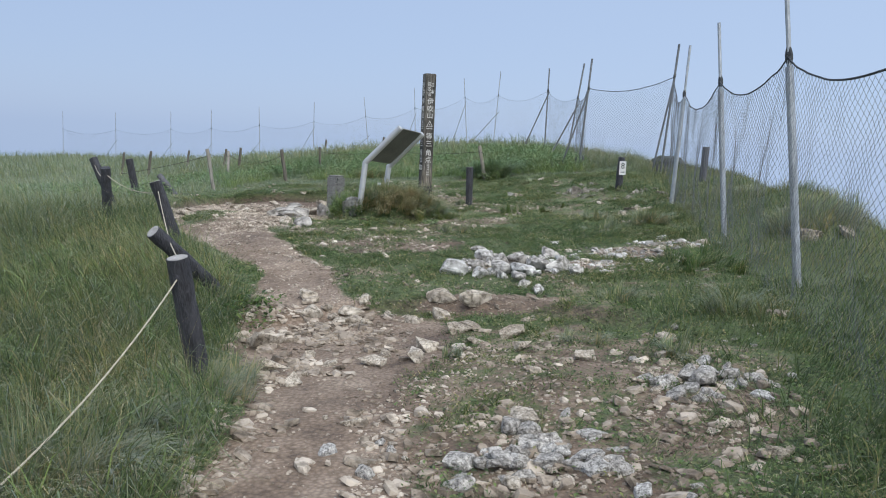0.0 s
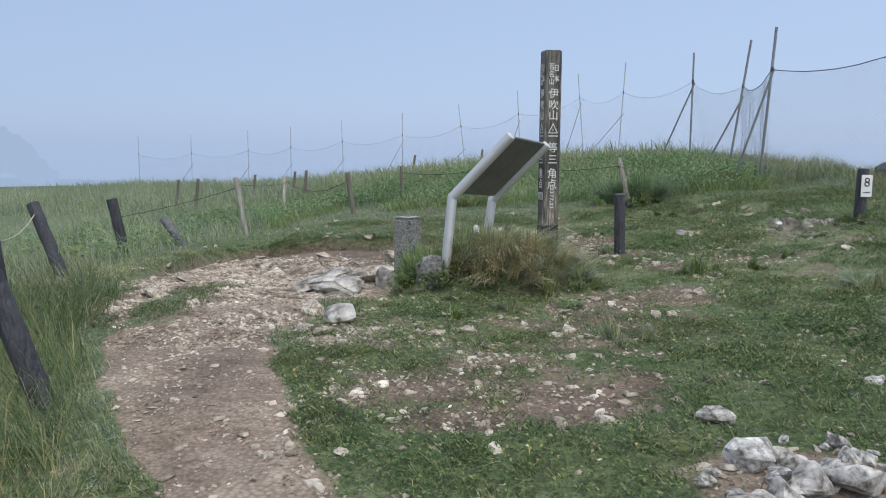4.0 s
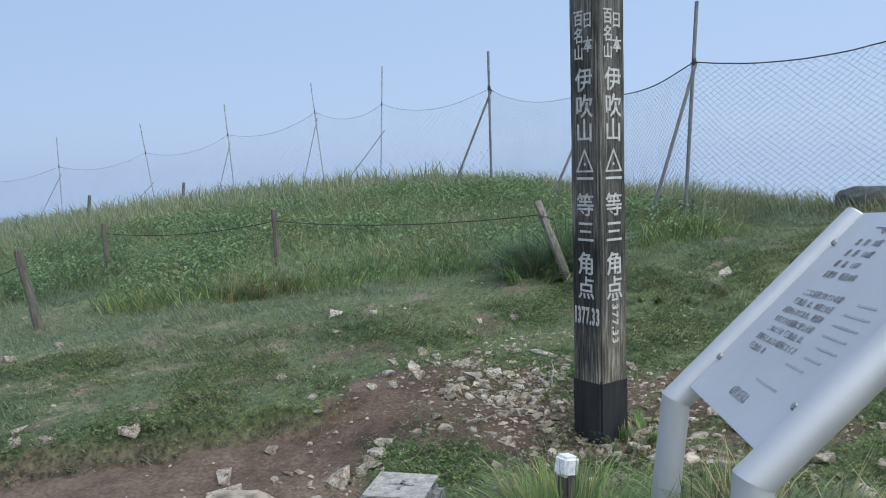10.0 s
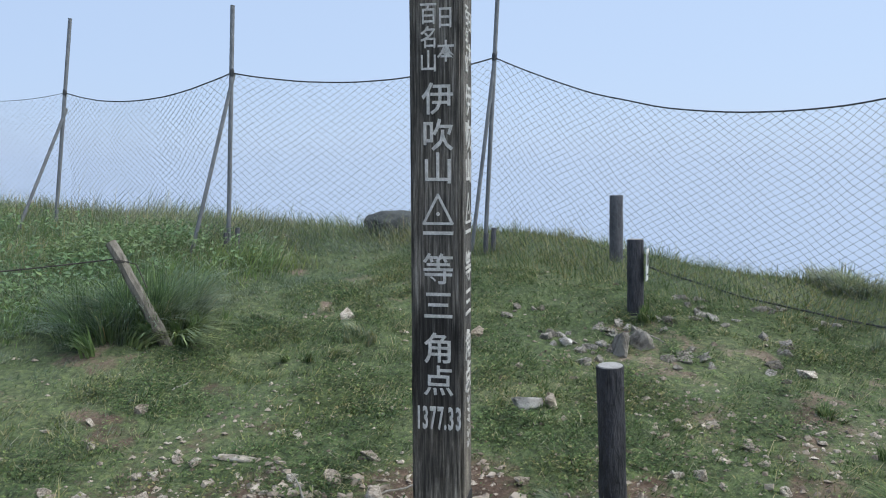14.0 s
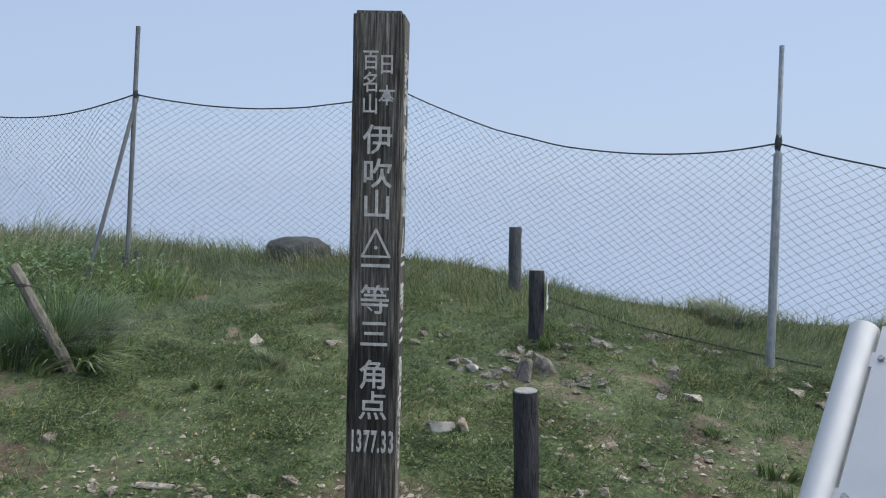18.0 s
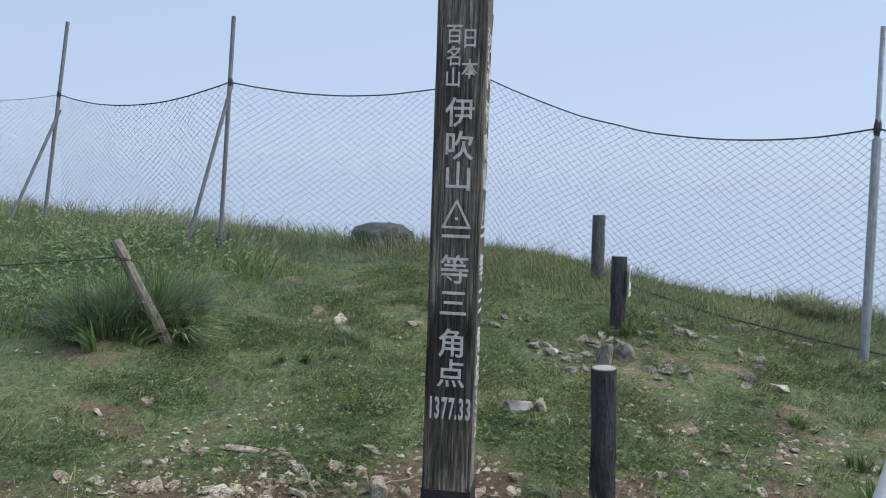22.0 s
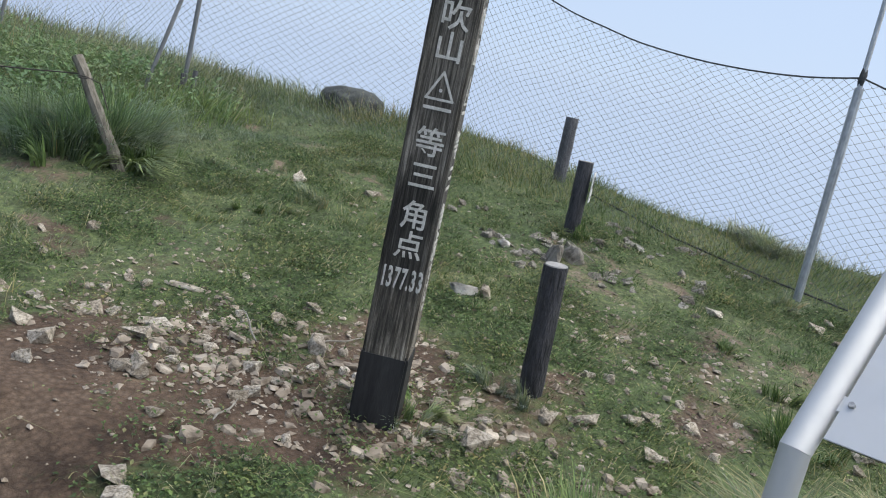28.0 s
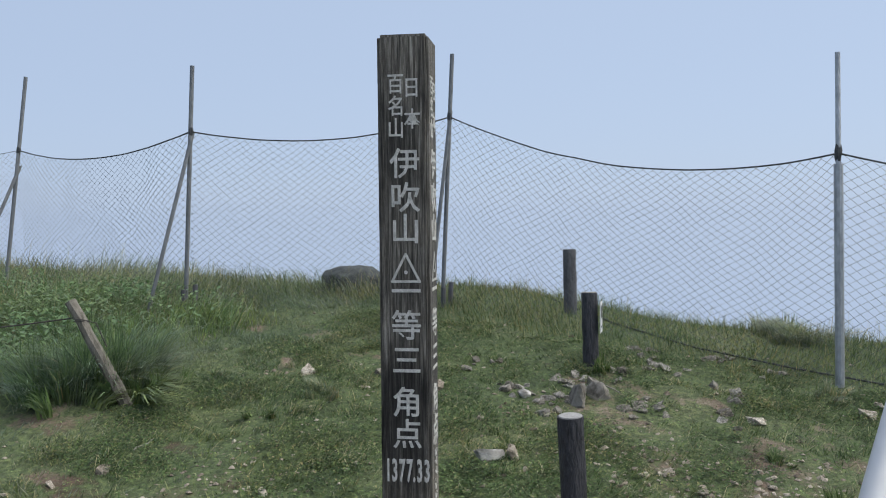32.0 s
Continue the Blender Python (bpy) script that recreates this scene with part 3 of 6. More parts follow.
# ---- net fence ----
def ground_pole(name, x, y, top_z, lean, rods, label, knot_z, brace=None, stakes=False, far=False):
    g = zat(x, y)
    x, y = x - lean[0] * (knot_z - g), y - lean[1] * (knot_z - g)
    g = zat(x, y)
    fp = thing(name, label, "fence post", pose(x, y, g), "posts of the net fence")
    L = Vector((lean[0], lean[1], 1))
    top = top_z - g
    for part_name, lo, hi, r, mat in rods:
        lo, hi = (-0.25 if lo is None else lo - g), (top if hi is None else hi - g)
        part(part_name, tube([L * lo, L * ((lo + hi) / 2), L * hi], [r] * 3, 10), mat, fp, smooth=False)
    k = knot_z - g
    part("rope_knot", tube([L * (k - 0.06), L * (k - 0.02), L * (k + 0.02), L * (k + 0.07)], [q * (0.5 if far else 0.85) for q in (0.022, 0.031, 0.032, 0.021)], 8, 0.5), ROPE, fp)
    if brace:
        bx, by, frac = brace
        e = L * (k * frac)
        base = Vector((bx - x, by - y, zat(bx, by) - g - 0.2))
        part("brace", tube([base, e + (e - base).normalized() * 0.12], [0.010 if far else 0.020] * 2, 8), DARKPIPE, fp)
    if stakes:
        for dx, hi in ((-0.10, 0.20), (0.06, 0.24)):
            part("ground_stake", tube([(dx, -0.05, -0.2), (dx + 0.02, -0.06, hi)], [0.027, 0.024], 8, 0.2), GREYBARK, fp)
    return fp


KNOTS = {}
THICK = [("sleeve_pipe", None, "k", 0.033, GALV), ("pole", "k", None, 0.019, GALV)]
THIN = [("pole", None, None, 0.022, DARKPIPE)]
SPEC = {  # knot height, top, lean, thick sleeve, brace foot, stakes
    1: (1.75, 2.6, (0, 0), True, None, False), 2: (2.12, 2.8, (0, 0), True, None, False), 3: (2.27, 3.2, (-0.13, 0.02), True, None, False),
    4: (2.30, 2.96, (-0.10, 0.05), True, None, False), 5: (2.376, 3.13, (0.04, 0.02), True, None, False),
    6: (2.945, 3.59, (0.06, -0.02), False, (4.40, 15.06, 0.97), True), 7: (2.80, 3.46, (0.055, -0.01), False, (2.70, 17.25, 0.93), True),
    8: (2.75, 3.63, (0.12, -0.02), False, (2.55, 20.1, 0.82), False), 9: (3.08, 3.75, (0.0, 0.0), False, (2.0, 23.6, 0.93), False),
}
FAR_SPEC = {
    10: (3.05, 3.85, (0.05, 0.0), False, (0.1, 26.0, 0.62), False), 11: (3.07, 3.75, (-0.09, 0), False, (-0.4, 28.2, 0.85), False),
    12: (2.67, 3.45, (-0.06, 0), False, (-2.4, 30.6, 0.8), False), 13: (2.30, 3.1, (-0.12, 0), False, (-5.0, 32.4, 0.4), False),
    14: (2.0, 2.85, (0.0, 0), False, (-7.5, 33.9, 0.8), False), 15: (1.75, 2.6, (-0.03, 0), False, (-10.3, 35.2, 0.5), False),
    16: (1.5, 2.35, (0, 0), False, (-12.9, 36.2, 0.5), False), 17: (1.35, 2.2, (0.0, 0), False, (-15.0, 36.8, 0.5), False),
    18: (1.2, 2.05, (0.0, 0), False, (-18.2, 37.8, 0.6), False), 19: (1.1, 2.0, (0.0, 0), False, None, False)}
for i, (kz, tz, lean, thick, foot, stk) in {**SPEC, **FAR_SPEC}.items():
    x, y = FENCE[i]
    rods = [(a, kz - 0.08 if b == "k" else b, kz - 0.08 if c == "k" else c, r, q) for a, b, c, r, q in (THICK if thick else THIN)]
    # far poles: paler pipe and less width stand in for fading in mist
    if i > 9:
        rods = [(a, b, c, 0.014, GALV) for a, b, c, r, q in rods]
    lab = "thick galvanised fence pipe with a thin pole rising out" if thick else "thin weathered steel fence pole with a slanting brace"
    ground_pole("fence_post", x, y, tz, lean, rods, lab, kz, foot, stk, i > 9)
    KNOTS[i] = Vector((x, y, kz))


SPREAD = 1.25


def net_span(i, j, sag, cell, r, rope_r, flow):
    """One bay of netting hung from a slack rope between two posts."""
    A, B = KNOTS[i], KNOTS[j]
    run = Vector((B.x - A.x, B.y - A.y, 0))
    n = Vector((run.y, -run.x, 0)).normalized()
    W = run.length

    def at(u, v):
        top = A.z + (B.z - A.z) * u - sag * 4 * u * (1 - u)
        x, y = A.x + run.x * u, A.y + run.y * u
        low = zat(x, y) - 0.03
        wave = flow * (0.4 + v) * (noise.noise((u * 5 + i, v * 2.5, 2)) + 0.5 * noise.noise((u * 14 + i, v * 4, 5)))
        q = u + min(1.0, 8 * u * (1 - u)) * (0.012 * noise.noise((u * 9, v * 7, i)) + 0.018 * math.sin(v * 3 + i))
        x, y = A.x + run.x * q, A.y + run.y * q
        return Vector((x + n.x * wave, y + n.y * wave, top + (low - top) * v))

    net = thing("net_bay", "slack grey diamond-mesh netting hung from a rope between fence posts", "netting", None, "bays of the net fence")
    rope = [at(k / 24, 0) for k in range(25)]
    part("top_rope", tube(rope, [rope_r] * 25, 6), ROPE, net, "dark sagging edge rope")
    H = (A.z + B.z) / 2 - zat((A.x + B.x) / 2, (A.y + B.y) / 2)
    verts, faces = [], []
    steps = 14
    count = int((W + H * SPREAD) / cell)
    for sgn in (1, -1):
        for k in range(count + 1):
            u0, run_u = (k * cell - H * SPREAD) / W, H * SPREAD / W
            v0, v1 = max(0.0, -u0 / run_u), min(1.0, (1 - u0) / run_u)
            if v1 - v0 < 0.01:
                continue
            parts_n = max(2, round(steps * (v1 - v0)))
            pts = []
            for s in range(parts_n + 1):
                v = v0 + (v1 - v0) * s / parts_n
                u = u0 + v * run_u
                pts.append(at(1 - u if sgn < 0 else u, v))
            for p, q in zip(pts, pts[1:]):
                d = (q - p).normalized()
                s1 = d.cross(n).normalized() * r
                s2 = n * r
                o = len(verts)
                for c in (p, q):
                    verts.extend((c + s1, c - s1 * 0.5 + s2 * 0.87, c - s1 * 0.5 - s2 * 0.87))
                for a in range(3):
                    b = (a + 1) % 3
                    faces.append((o + a, o + b, o + 3 + b, o + 3 + a))
    me = bpy.data.meshes.new("netting")
    me.from_pydata([tuple(v) for v in verts], [], faces)
    me.materials.append(NETCORD)
    ob = new("netting", me)
    ob.parent = net


for i in range(1, 19):
    near = 3 <= i <= 7
    # far bays get thinner cord and rope, as if faded by mist
    net_span(i, i + 1, {3: 0.22, 4: 0.28, 5: 0.30, 6: 0.16, 7: 0.18, 8: 0.2}.get(i, 0.24), 0.088 if 2 <= i <= 8 else 0.17, 0.0016 if near else 0.0012, 0.007 if i < 8 else 0.003, 0.06)


# ---- imitation-wood posts ----
def bark_post(base, top, r, name, label, group="", hole=True, cap=True, mat=BARK):
    b, t = Vector(base), Vector(top)
    ob = thing(name, label, "post", Matrix.Translation(b), group)
    d = (t - b)
    pts = [d * (k / 9) for k in range(-2, 10)]
    bm = tube(pts, [r * (1 + 0.015 * math.sin(k * 2.1)) for k in range(len(pts))], 18)
    for v in bm.verts:
        a = v.co
        v.co = a + (a - d * (a.dot(d) / d.length_squared)).normalized() * 0.006 * noise.noise(Vector((a.x * 22, a.y * 22, a.z * 7)) + b)
    part("body", bm, mat, ob)
    if cap:
        e = d.normalized()
        part("top_face", tube([d - e * 0.004, d + e * 0.004], [r * 0.93, r * 0.88], 18), BARKTOP, ob, "worn grey top face")
    if hole:
        c = d * (1 - 0.09 / d.length) + Vector((-0.25, -0.97, 0)).normalized() * (r - 0.004)
        part("hole", tube([c, c + Vector((-0.25, -0.97, 0)).normalized() * 0.006], [0.011, 0.011], 10), INK, ob, "small drilled hole")
    return ob


def on(x, y, dz=0.0):
    return (x, y, zat(x, y) + dz)


ROWG = "dark posts along the path"
bark_post(on(-0.50, 2.52), (-0.60, 2.40, 0.77), 0.063, "bark_post", "dark imitation-wood post in long grass with a cord through it", ROWG)
bark_post((-1.10, 4.58, 0.16), (-1.47, 4.15, 0.68), 0.060, "bark_post", "dark imitation-wood post fallen far over into the grass", ROWG)
bark_post(on(-2.22, 6.64), (-2.46, 6.58, 0.90), 0.062, "bark_post", "dark imitation-wood post leaning over beside the path", ROWG)
bark_post(on(-3.86, 8.42), (-3.80, 8.24, 0.93), 0.062, "bark_post", "dark imitation-wood post upright in long grass", ROWG, cap=False)
bark_post(on(-4.62, 10.2), (-4.98, 10.3, 0.95), 0.062, "bark_post", "dark imitation-wood post leaning away from the path", ROWG)
bark_post(on(-5.03, 11.98), (-5.13, 11.9, 0.90), 0.062, "bark_post", "dark imitation-wood post in the misty meadow", ROWG, cap=False)
bark_post((-4.62, 12.66, zat(-4.62, 12.66) - 0.01), (-4.95, 12.76, zat(-4.62, 12.66) + 0.32), 0.052, "bark_post", "grey imitation-wood post lying aslant in the grass", ROWG, cap=False, mat=GREYBARK)
bark_post(on(0.785, 12.13, -0.03), (0.765, 12.15, 1.035), 0.060, "bark_post", "dark imitation-wood bollard with a pale cut top in a worn hollow", ROWG)
# this post's pale grey has the mist put into it
bark_post(on(5.15, 13.81), (5.17, 13.83, 1.58), 0.066, "bark_post", "grey wooden post by the net fence, paled for mist", ROWG, cap=False, mat=GREYBARK)
eight = bark_post(on(3.46, 13.0), (3.48, 13.02, 1.32), 0.063, "numbered_post", "dark imitation-wood post carrying a white plate with the number 8", "", hole=False)
fm = pose(0.035, -0.072, 1.13 - zat(3.46, 13.0), 90, 0, 12)
nplate = part("number_plate", box(0.125, 0.245, 0.006, 0.002, fm), SIGNWHITE, eight, "white number plate")
lettering("8", 0.15, INK, nplate, "number", fm @ pose(0, 0.035, 0.005), "black figure 8")
part("small_print", box(0.075, 0.012, 0.002, 0, fm @ pose(0, -0.075, 0.004)), INK, nplate, "line of small print")


def cord(points, r, mat, name, label, sag=0.05):
    out = []
    for a, b in zip(points, points[1:]):
        a, b = Vector(a), Vector(b)
        for k in range(10):
            t = k / 10
            p = a.lerp(b, t)
            p.z -= sag * 4 * t * (1 - t)
            out.append(p)
    out.append(Vector(points[-1]))
    ob = part(name, tube(out, [r] * len(out), 6), mat)
    tagged(ob, label, "rope")


cord([(-0.62, 0.75, 0.16), (-0.585, 2.36, 0.655)], 0.0048, CORD, "cord", "pale slack cord running from a dark post through the grass", 0.06)
cord([(-0.56, 2.44, 0.70), (-1.36, 4.22, 0.585), (-2.42, 6.56, 0.80)], 0.0048, CORD, "cord", "pale cord strung between leaning dark posts", 0.02)
cord([(-2.42, 6.62, 0.78), (-3.80, 8.26, 0.84), (-4.93, 10.25, 0.85)], 0.005, CORD, "cord", "thin pale cord strung between posts by the path", 0.08)
cord([(5.9, 14.5, zat(5.9, 14.5) + 0.01), (5.0, 13.3, zat(5, 13.3) + 0.01), (4.35, 12.4, zat(4.35, 12.4) + 0.02), (4.25, 11.6, zat(4.25, 11.6) + 0.02), (4.15, 10.9, zat(4.15, 10.9) + 0.01)], 0.008, ROPE, "ground_cable", "black cable lying in the grass under the net", 0.0)


# ---- stakes and wires in the meadow ----
def stake(base, top, r0, r1, mat, label):
    b, t = Vector(base), Vector(top)
    d = t - b
    pts = [d * (k / 6) + Vector((0.012 * noise.noise((k, b.x, 1)), 0.012 * noise.noise((k, b.y, 4)), 0)) for k in range(-1, 7)]
    bm = tube(pts, [r0 + (r1 - r0) * max(k, 0) / 6 for k in range(-1, 7)], 9, 0.25)
    ob = part("wooden_stake", bm, mat, None, "", Matrix.Translation(b))
    return tagged(ob, label, "stake", "wooden stakes in the meadow")


lean_stake = stake(on(1.02, 15.42), (0.866, 15.76, 1.38), 0.042, 0.038, MIDSTAKE, "bleached leaning wooden stake with wire wound round its top")
lo, hi = Vector(on(1.02, 15.42)), Vector((0.866, 15.76, 1.38))
up_stake = hi - lo
part("wire_wrap", tube([up_stake * (0.80 + 0.003 * k) + Vector((0.048 * math.cos(k * 1.05), 0.048 * math.sin(k * 1.05), 0)) for k in range(11)] + [up_stake * 0.78 + Vector((0.07, -0.045, 0)), up_stake * 0.55 + Vector((0.055, -0.045, 0))], [0.004] * 13, 6), WIRE, lean_stake, "rusty wire wound round the stake")
stake(on(-4.30, 13.84), (-4.42, 13.8, 1.09), 0.034, 0.036, PALESTAKE, "pale peeling wooden stake with wire round its top")
stake(on(-5.35, 18.0), (-5.52, 18.5, 0.93), 0.032, 0.034, PALESTAKE, "pale leaning wooden stake in the meadow")
stake(on(-3.62, 16.9), (-3.76, 16.95, 1.08), 0.042, 0.040, STAKE, "dark thin wooden stake at the edge of the path")
stake(on(-1.38, 18.28), (-1.39, 18.28, 1.29), 0.036, 0.034, STAKE, "dark wooden stake in tall weeds")
stake(on(-3.45, 19.9), (-3.47, 19.88, 1.13), 0.034, 0.03, STAKE, "grey wooden stake in tall weeds")
for x, y, h in ((-7.6, 24.5, 0.62), (-6.1, 21.2, 0.75), (-9.4, 26.0, 0.6), (-5.2, 29.0, 0.55), (-8.4, 20.4, 0.8), (-10.8, 24.0, 0.7), (-3.2, 30.5, 0.5)):
    stake(on(x, y), (x + 0.06, y + 0.05, zat(x, y) + h), 0.04, 0.035, STAKE, "small dark stake on the misty slope")


def wire(a, b, sag, r=0.005):
    cord([a, b], r, WIRE, "fence_wire", "thin rusty wire slung between stakes", sag)


wire((0.90, 15.72, 1.27), (-1.39, 18.28, 1.16), 0.07)
wire((-1.39, 18.28, 1.16), (-3.46, 19.9, 1.0), 0.08)
wire((-3.73, 16.95, 0.95), (-5.5, 18.45, 0.85), 0.2)
wire((-4.41, 13.8, 0.95), (-5.9, 13.2, 0.55), 0.03)
wire((-4.41, 13.8, 1.0), (-6.1, 21.2, 0.85), 0.1)


# ---- marker post ----
def marker_post():
    w, cx, cy, top = 0.192, -0.023, 12.505, 2.612
    g = zat(cx, cy)
    ob = thing("summit_marker_post", "weathered square wooden summit post with white lettering and black foot", "marker post", pose(cx, cy, g, 0, 0, -68.3))
    bm = bmesh.new()
    bmesh.ops.create_cube(bm, size=1, matrix=pose(0, 0, (top - g - 0.3) / 2 + 0.0) @ Matrix.Diagonal((w, w, top - g + 0.3, 1)))
    bmesh.ops.bevel(bm, geom=bm.edges[:], offset=0.012, segments=2, affect="EDGES")
    bmesh.ops.subdivide_edges(bm, edges=[e for e in bm.edges if abs(e.verts[0].co.z - e.verts[1].co.z) > 0.5], cuts=26)
    for v in bm.verts:
        v.co += Vector((noise.noise(v.co * 9), noise.noise(v.co * 9 + Vector((5, 0, 0))), 0)) * 0.0022
    shaft = part("shaft", bm, POSTWOOD, ob)
    bz = 0.665 - g
    part("black_foot", box(w + 0.007, w + 0.007, bz + 0.2, 0.011, pose(0, 0, bz / 2 - 0.1)), BLACKPAINT, ob, "black painted foot")
    small = (("百", -0.030, 2.424), ("名", -0.028, 2.342), ("山", -0.030, 2.261), ("日", 0.030, 2.409), ("本", 0.032, 2.294))
    large = (("伊", 2.128), ("吹", 2.002), ("山", 1.886), ("一", 1.653), ("等", 1.526), ("三", 1.395), ("角", 1.237), ("点", 1.117))
    for side, turn in ((0, 0), (1, 90)):
        face = pose(0, 0, 0, 0, 0, turn) @ pose(0, -w / 2 - 0.0008, 0, 90, 0, 0)
        for t, u, z in small:
            lettering(t, 0.079, LETTER, shaft, "carved_character", face @ pose(u + 0.004, z - g, 0), depth=0.0016, squeeze=0.82, bold=0.0008)
        for t, z in large:
            lettering(t, 0.118, LETTER, shaft, "carved_character", face @ pose(0.006, z - g, 0), depth=0.0018, squeeze=0.98, bold=0.0012)
        tri = bmesh.new()
        for a, b in ((0, 1), (1, 2), (2, 0)):
            P = [Vector((-0.052, -0.046, 0)), Vector((0.052, -0.046, 0)), Vector((0, 0.056, 0))]
            p, q = P[a], P[b]
            d = (q - p).normalized()
            s = Vector((-d.y, d.x, 0)) * 0.0045
            v = [tri.verts.new(c) for c in (p - s - d * 0.003, q - s + d * 0.003, q + s + d * 0.003, p + s - d * 0.003)]
            v2 = [tri.verts.new(c.co + Vector((0, 0, 0.0018))) for c in v]
            tri.faces.new(v2)
            for k in range(4):
                tri.faces.new((v[k], v[(k + 1) % 4], v2[(k + 1) % 4], v2[k]))
        part("carved_triangle", tri, LETTER, shaft, m=face @ pose(0.006, 1.744 - g, 0))
        part("carved_dot", tube([(0, 0, 0), (0, 0, 0.002)], [0.007, 0.006], 10), LETTER, shaft, m=face @ pose(0.006, 1.732 - g, 0))
        if side == 0:
            for k, t in enumerate("1377.33"):
                lettering(t, 0.118, LETTER, shaft, "carved_figure", face @ pose(0.006 + (-0.075, -0.050, -0.022, 0.006, 0.024, 0.045, 0.073)[k], 0.981 - g, 0), depth=0.0018, squeeze=0.40, bold=0.003)
        else:
            for k, t in enumerate("1377.33"):
                lettering(t, 0.058, LETTER, shaft, "carved_figure", face @ pose(0.006, 0.961 - g - (-0.105, -0.068, -0.030, 0.008, 0.034, 0.062, 0.1)[k], 0, 0, 0, -90), depth=0.0018, squeeze=1.1, bold=0.001)


marker_post()


# ---- information sign ----
def mitred(a, b, r, na, nb, sides=24):
    """A straight tube from a to b whose ends are cut by the planes with normals na and nb."""
    bm = bmesh.new()
    d = (b - a).normalized()
    s = d.cross(Vector((0.2, 0.9, 0.1))).normalized()
    t = d.cross(s)
    rings = []
    for p, n in ((a, na), (b, nb)):
        ring = []
        for k in range(sides):
            w = r * (math.cos(2 * math.pi * k / sides) * s + math.sin(2 * math.pi * k / sides) * t)
            ring.append(bm.verts.new(p + w - d * (w.dot(n) / d.dot(n))))
        rings.append(ring)
    for k in range(sides):
        bm.faces.new((rings[0][k], rings[0][(k + 1) % sides], rings[1][(k + 1) % sides], rings[1][k]))
    bmesh.ops.recalc_face_normals(bm, faces=bm.faces)
    return bm


def info_sign():
    K, T = Vector((-0.748, 10.177, 1.091)), Vector((-0.226, 10.037, 1.630))
    R = Vector((0.262, 0.770, -0.069))
    foot = Vector((-0.06, 0.0, 0))
    ob = thing("info_sign", "bent stainless tubes holding an engraved plate in long grass", "sign", Matrix.Translation(K))
    d = (T - K)
    e = d.normalized()
    for off in (Vector((0, 0, 0)), R):
        g = zat(K.x + off.x - 0.06, K.y + off.y) - K.z - 0.15
        low = off + foot * 1.4 + Vector((0, 0, g - off.z))
        up = (off - low).normalized()
        part("leg_tube", mitred(low, off, 0.043, up, up + e), STEEL, ob, smooth=True)
        part("arm_tube", mitred(off, off + d, 0.044, up + e, e), STEEL, ob, smooth=True)
        part("end_cap", tube([off + d, off + d + e * 0.006], [0.042, 0.037], 22), STEEL, ob)
    x = (-R).normalized()
    x = (x - e * x.dot(e)).normalized()
    nrm = x.cross(e)
    if nrm.z < 0:
        nrm = -nrm
    width = R.length - 0.105
    length = d.length - 0.052
    M = Matrix((x, e, nrm)).transposed().to_4x4()
    M.translation = R / 2 + d * 0.5 + e * 0.026 + nrm * 0.012
    plate = part("text_plate", box(width, length, 0.006, 0.0015, M), PLATE, ob, "brushed steel plate with black print")
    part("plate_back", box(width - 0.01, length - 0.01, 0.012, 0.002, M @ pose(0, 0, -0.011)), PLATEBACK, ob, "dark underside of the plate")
    for sx in (-1, 1):
        for sy in (-0.325, 0.325):
            hold = part("bracket", box(0.05, 0.055, 0.004, 0.001, M @ pose(sx * (width / 2 + 0.005), sy * length, -0.004)), STEEL, ob)
            part("bolt", tube([M @ Vector((sx * (width / 2 - 0.022), sy * length, 0.003)), M @ Vector((sx * (width / 2 - 0.022), sy * length, 0.014))], [0.0105, 0.009], 6), BOLT, hold, "bolt head")
    half = width / 2
    lines = [("一等三角点", 0.046, -0.17, 0.292), ("北　緯　35度", 0.027, -0.20, 0.24), ("東　経　136度", 0.027, -0.20, 0.2), ("標　高　1377", 0.027, -0.20, 0.16),
             ("設置年　明治18年", 0.027, -0.20, 0.12), ("ここに設置されている標", 0.025, -0.215, 0.05), ("「三角点」は、地球上の正", 0.025, -0.235, 0.016), ("が求められており、地図を", 0.025, -0.235, -0.018),
             ("するときの測量に使う大切", 0.025, -0.235, -0.052), ("このような「三角点」は、", 0.025, -0.215, -0.086), ("見晴らしのよい場所にたくさ", 0.025, -0.235, -0.12), ("「三角点」を", 0.025, -0.235, -0.154), ("6月3日は", 0.036, -0.06, -0.285)]
    for t, s, u, v in lines:
        tagged(lettering(t, s, PALEPRINT, plate, "printed_line", M @ pose(u, v, 0.0045), depth=0.0004, align="LEFT", squeeze=0.98), kind="stuff")
    # bars stand in for unread lines of print, glare put into their tone
    for u, v, w in ((0.10, -0.154, 0.12), (0.15, 0.05, 0.10), (0.15, 0.016, 0.14), (0.15, -0.018, 0.14), (0.15, -0.052, 0.14), (0.17, -0.086, 0.12), (0.15, -0.12, 0.1), (0.14, 0.235, 0.1), (0.15, 0.197, 0.1), (0.12, 0.159, 0.06), (0.05, -0.225, 0.16)):
        part("print_bar", box(w, 0.0055, 0.0008, 0, M @ pose(u + 0.05, v, 0.0042)), PALEBAR, plate, "pale bar for a line of print")


info_sign()


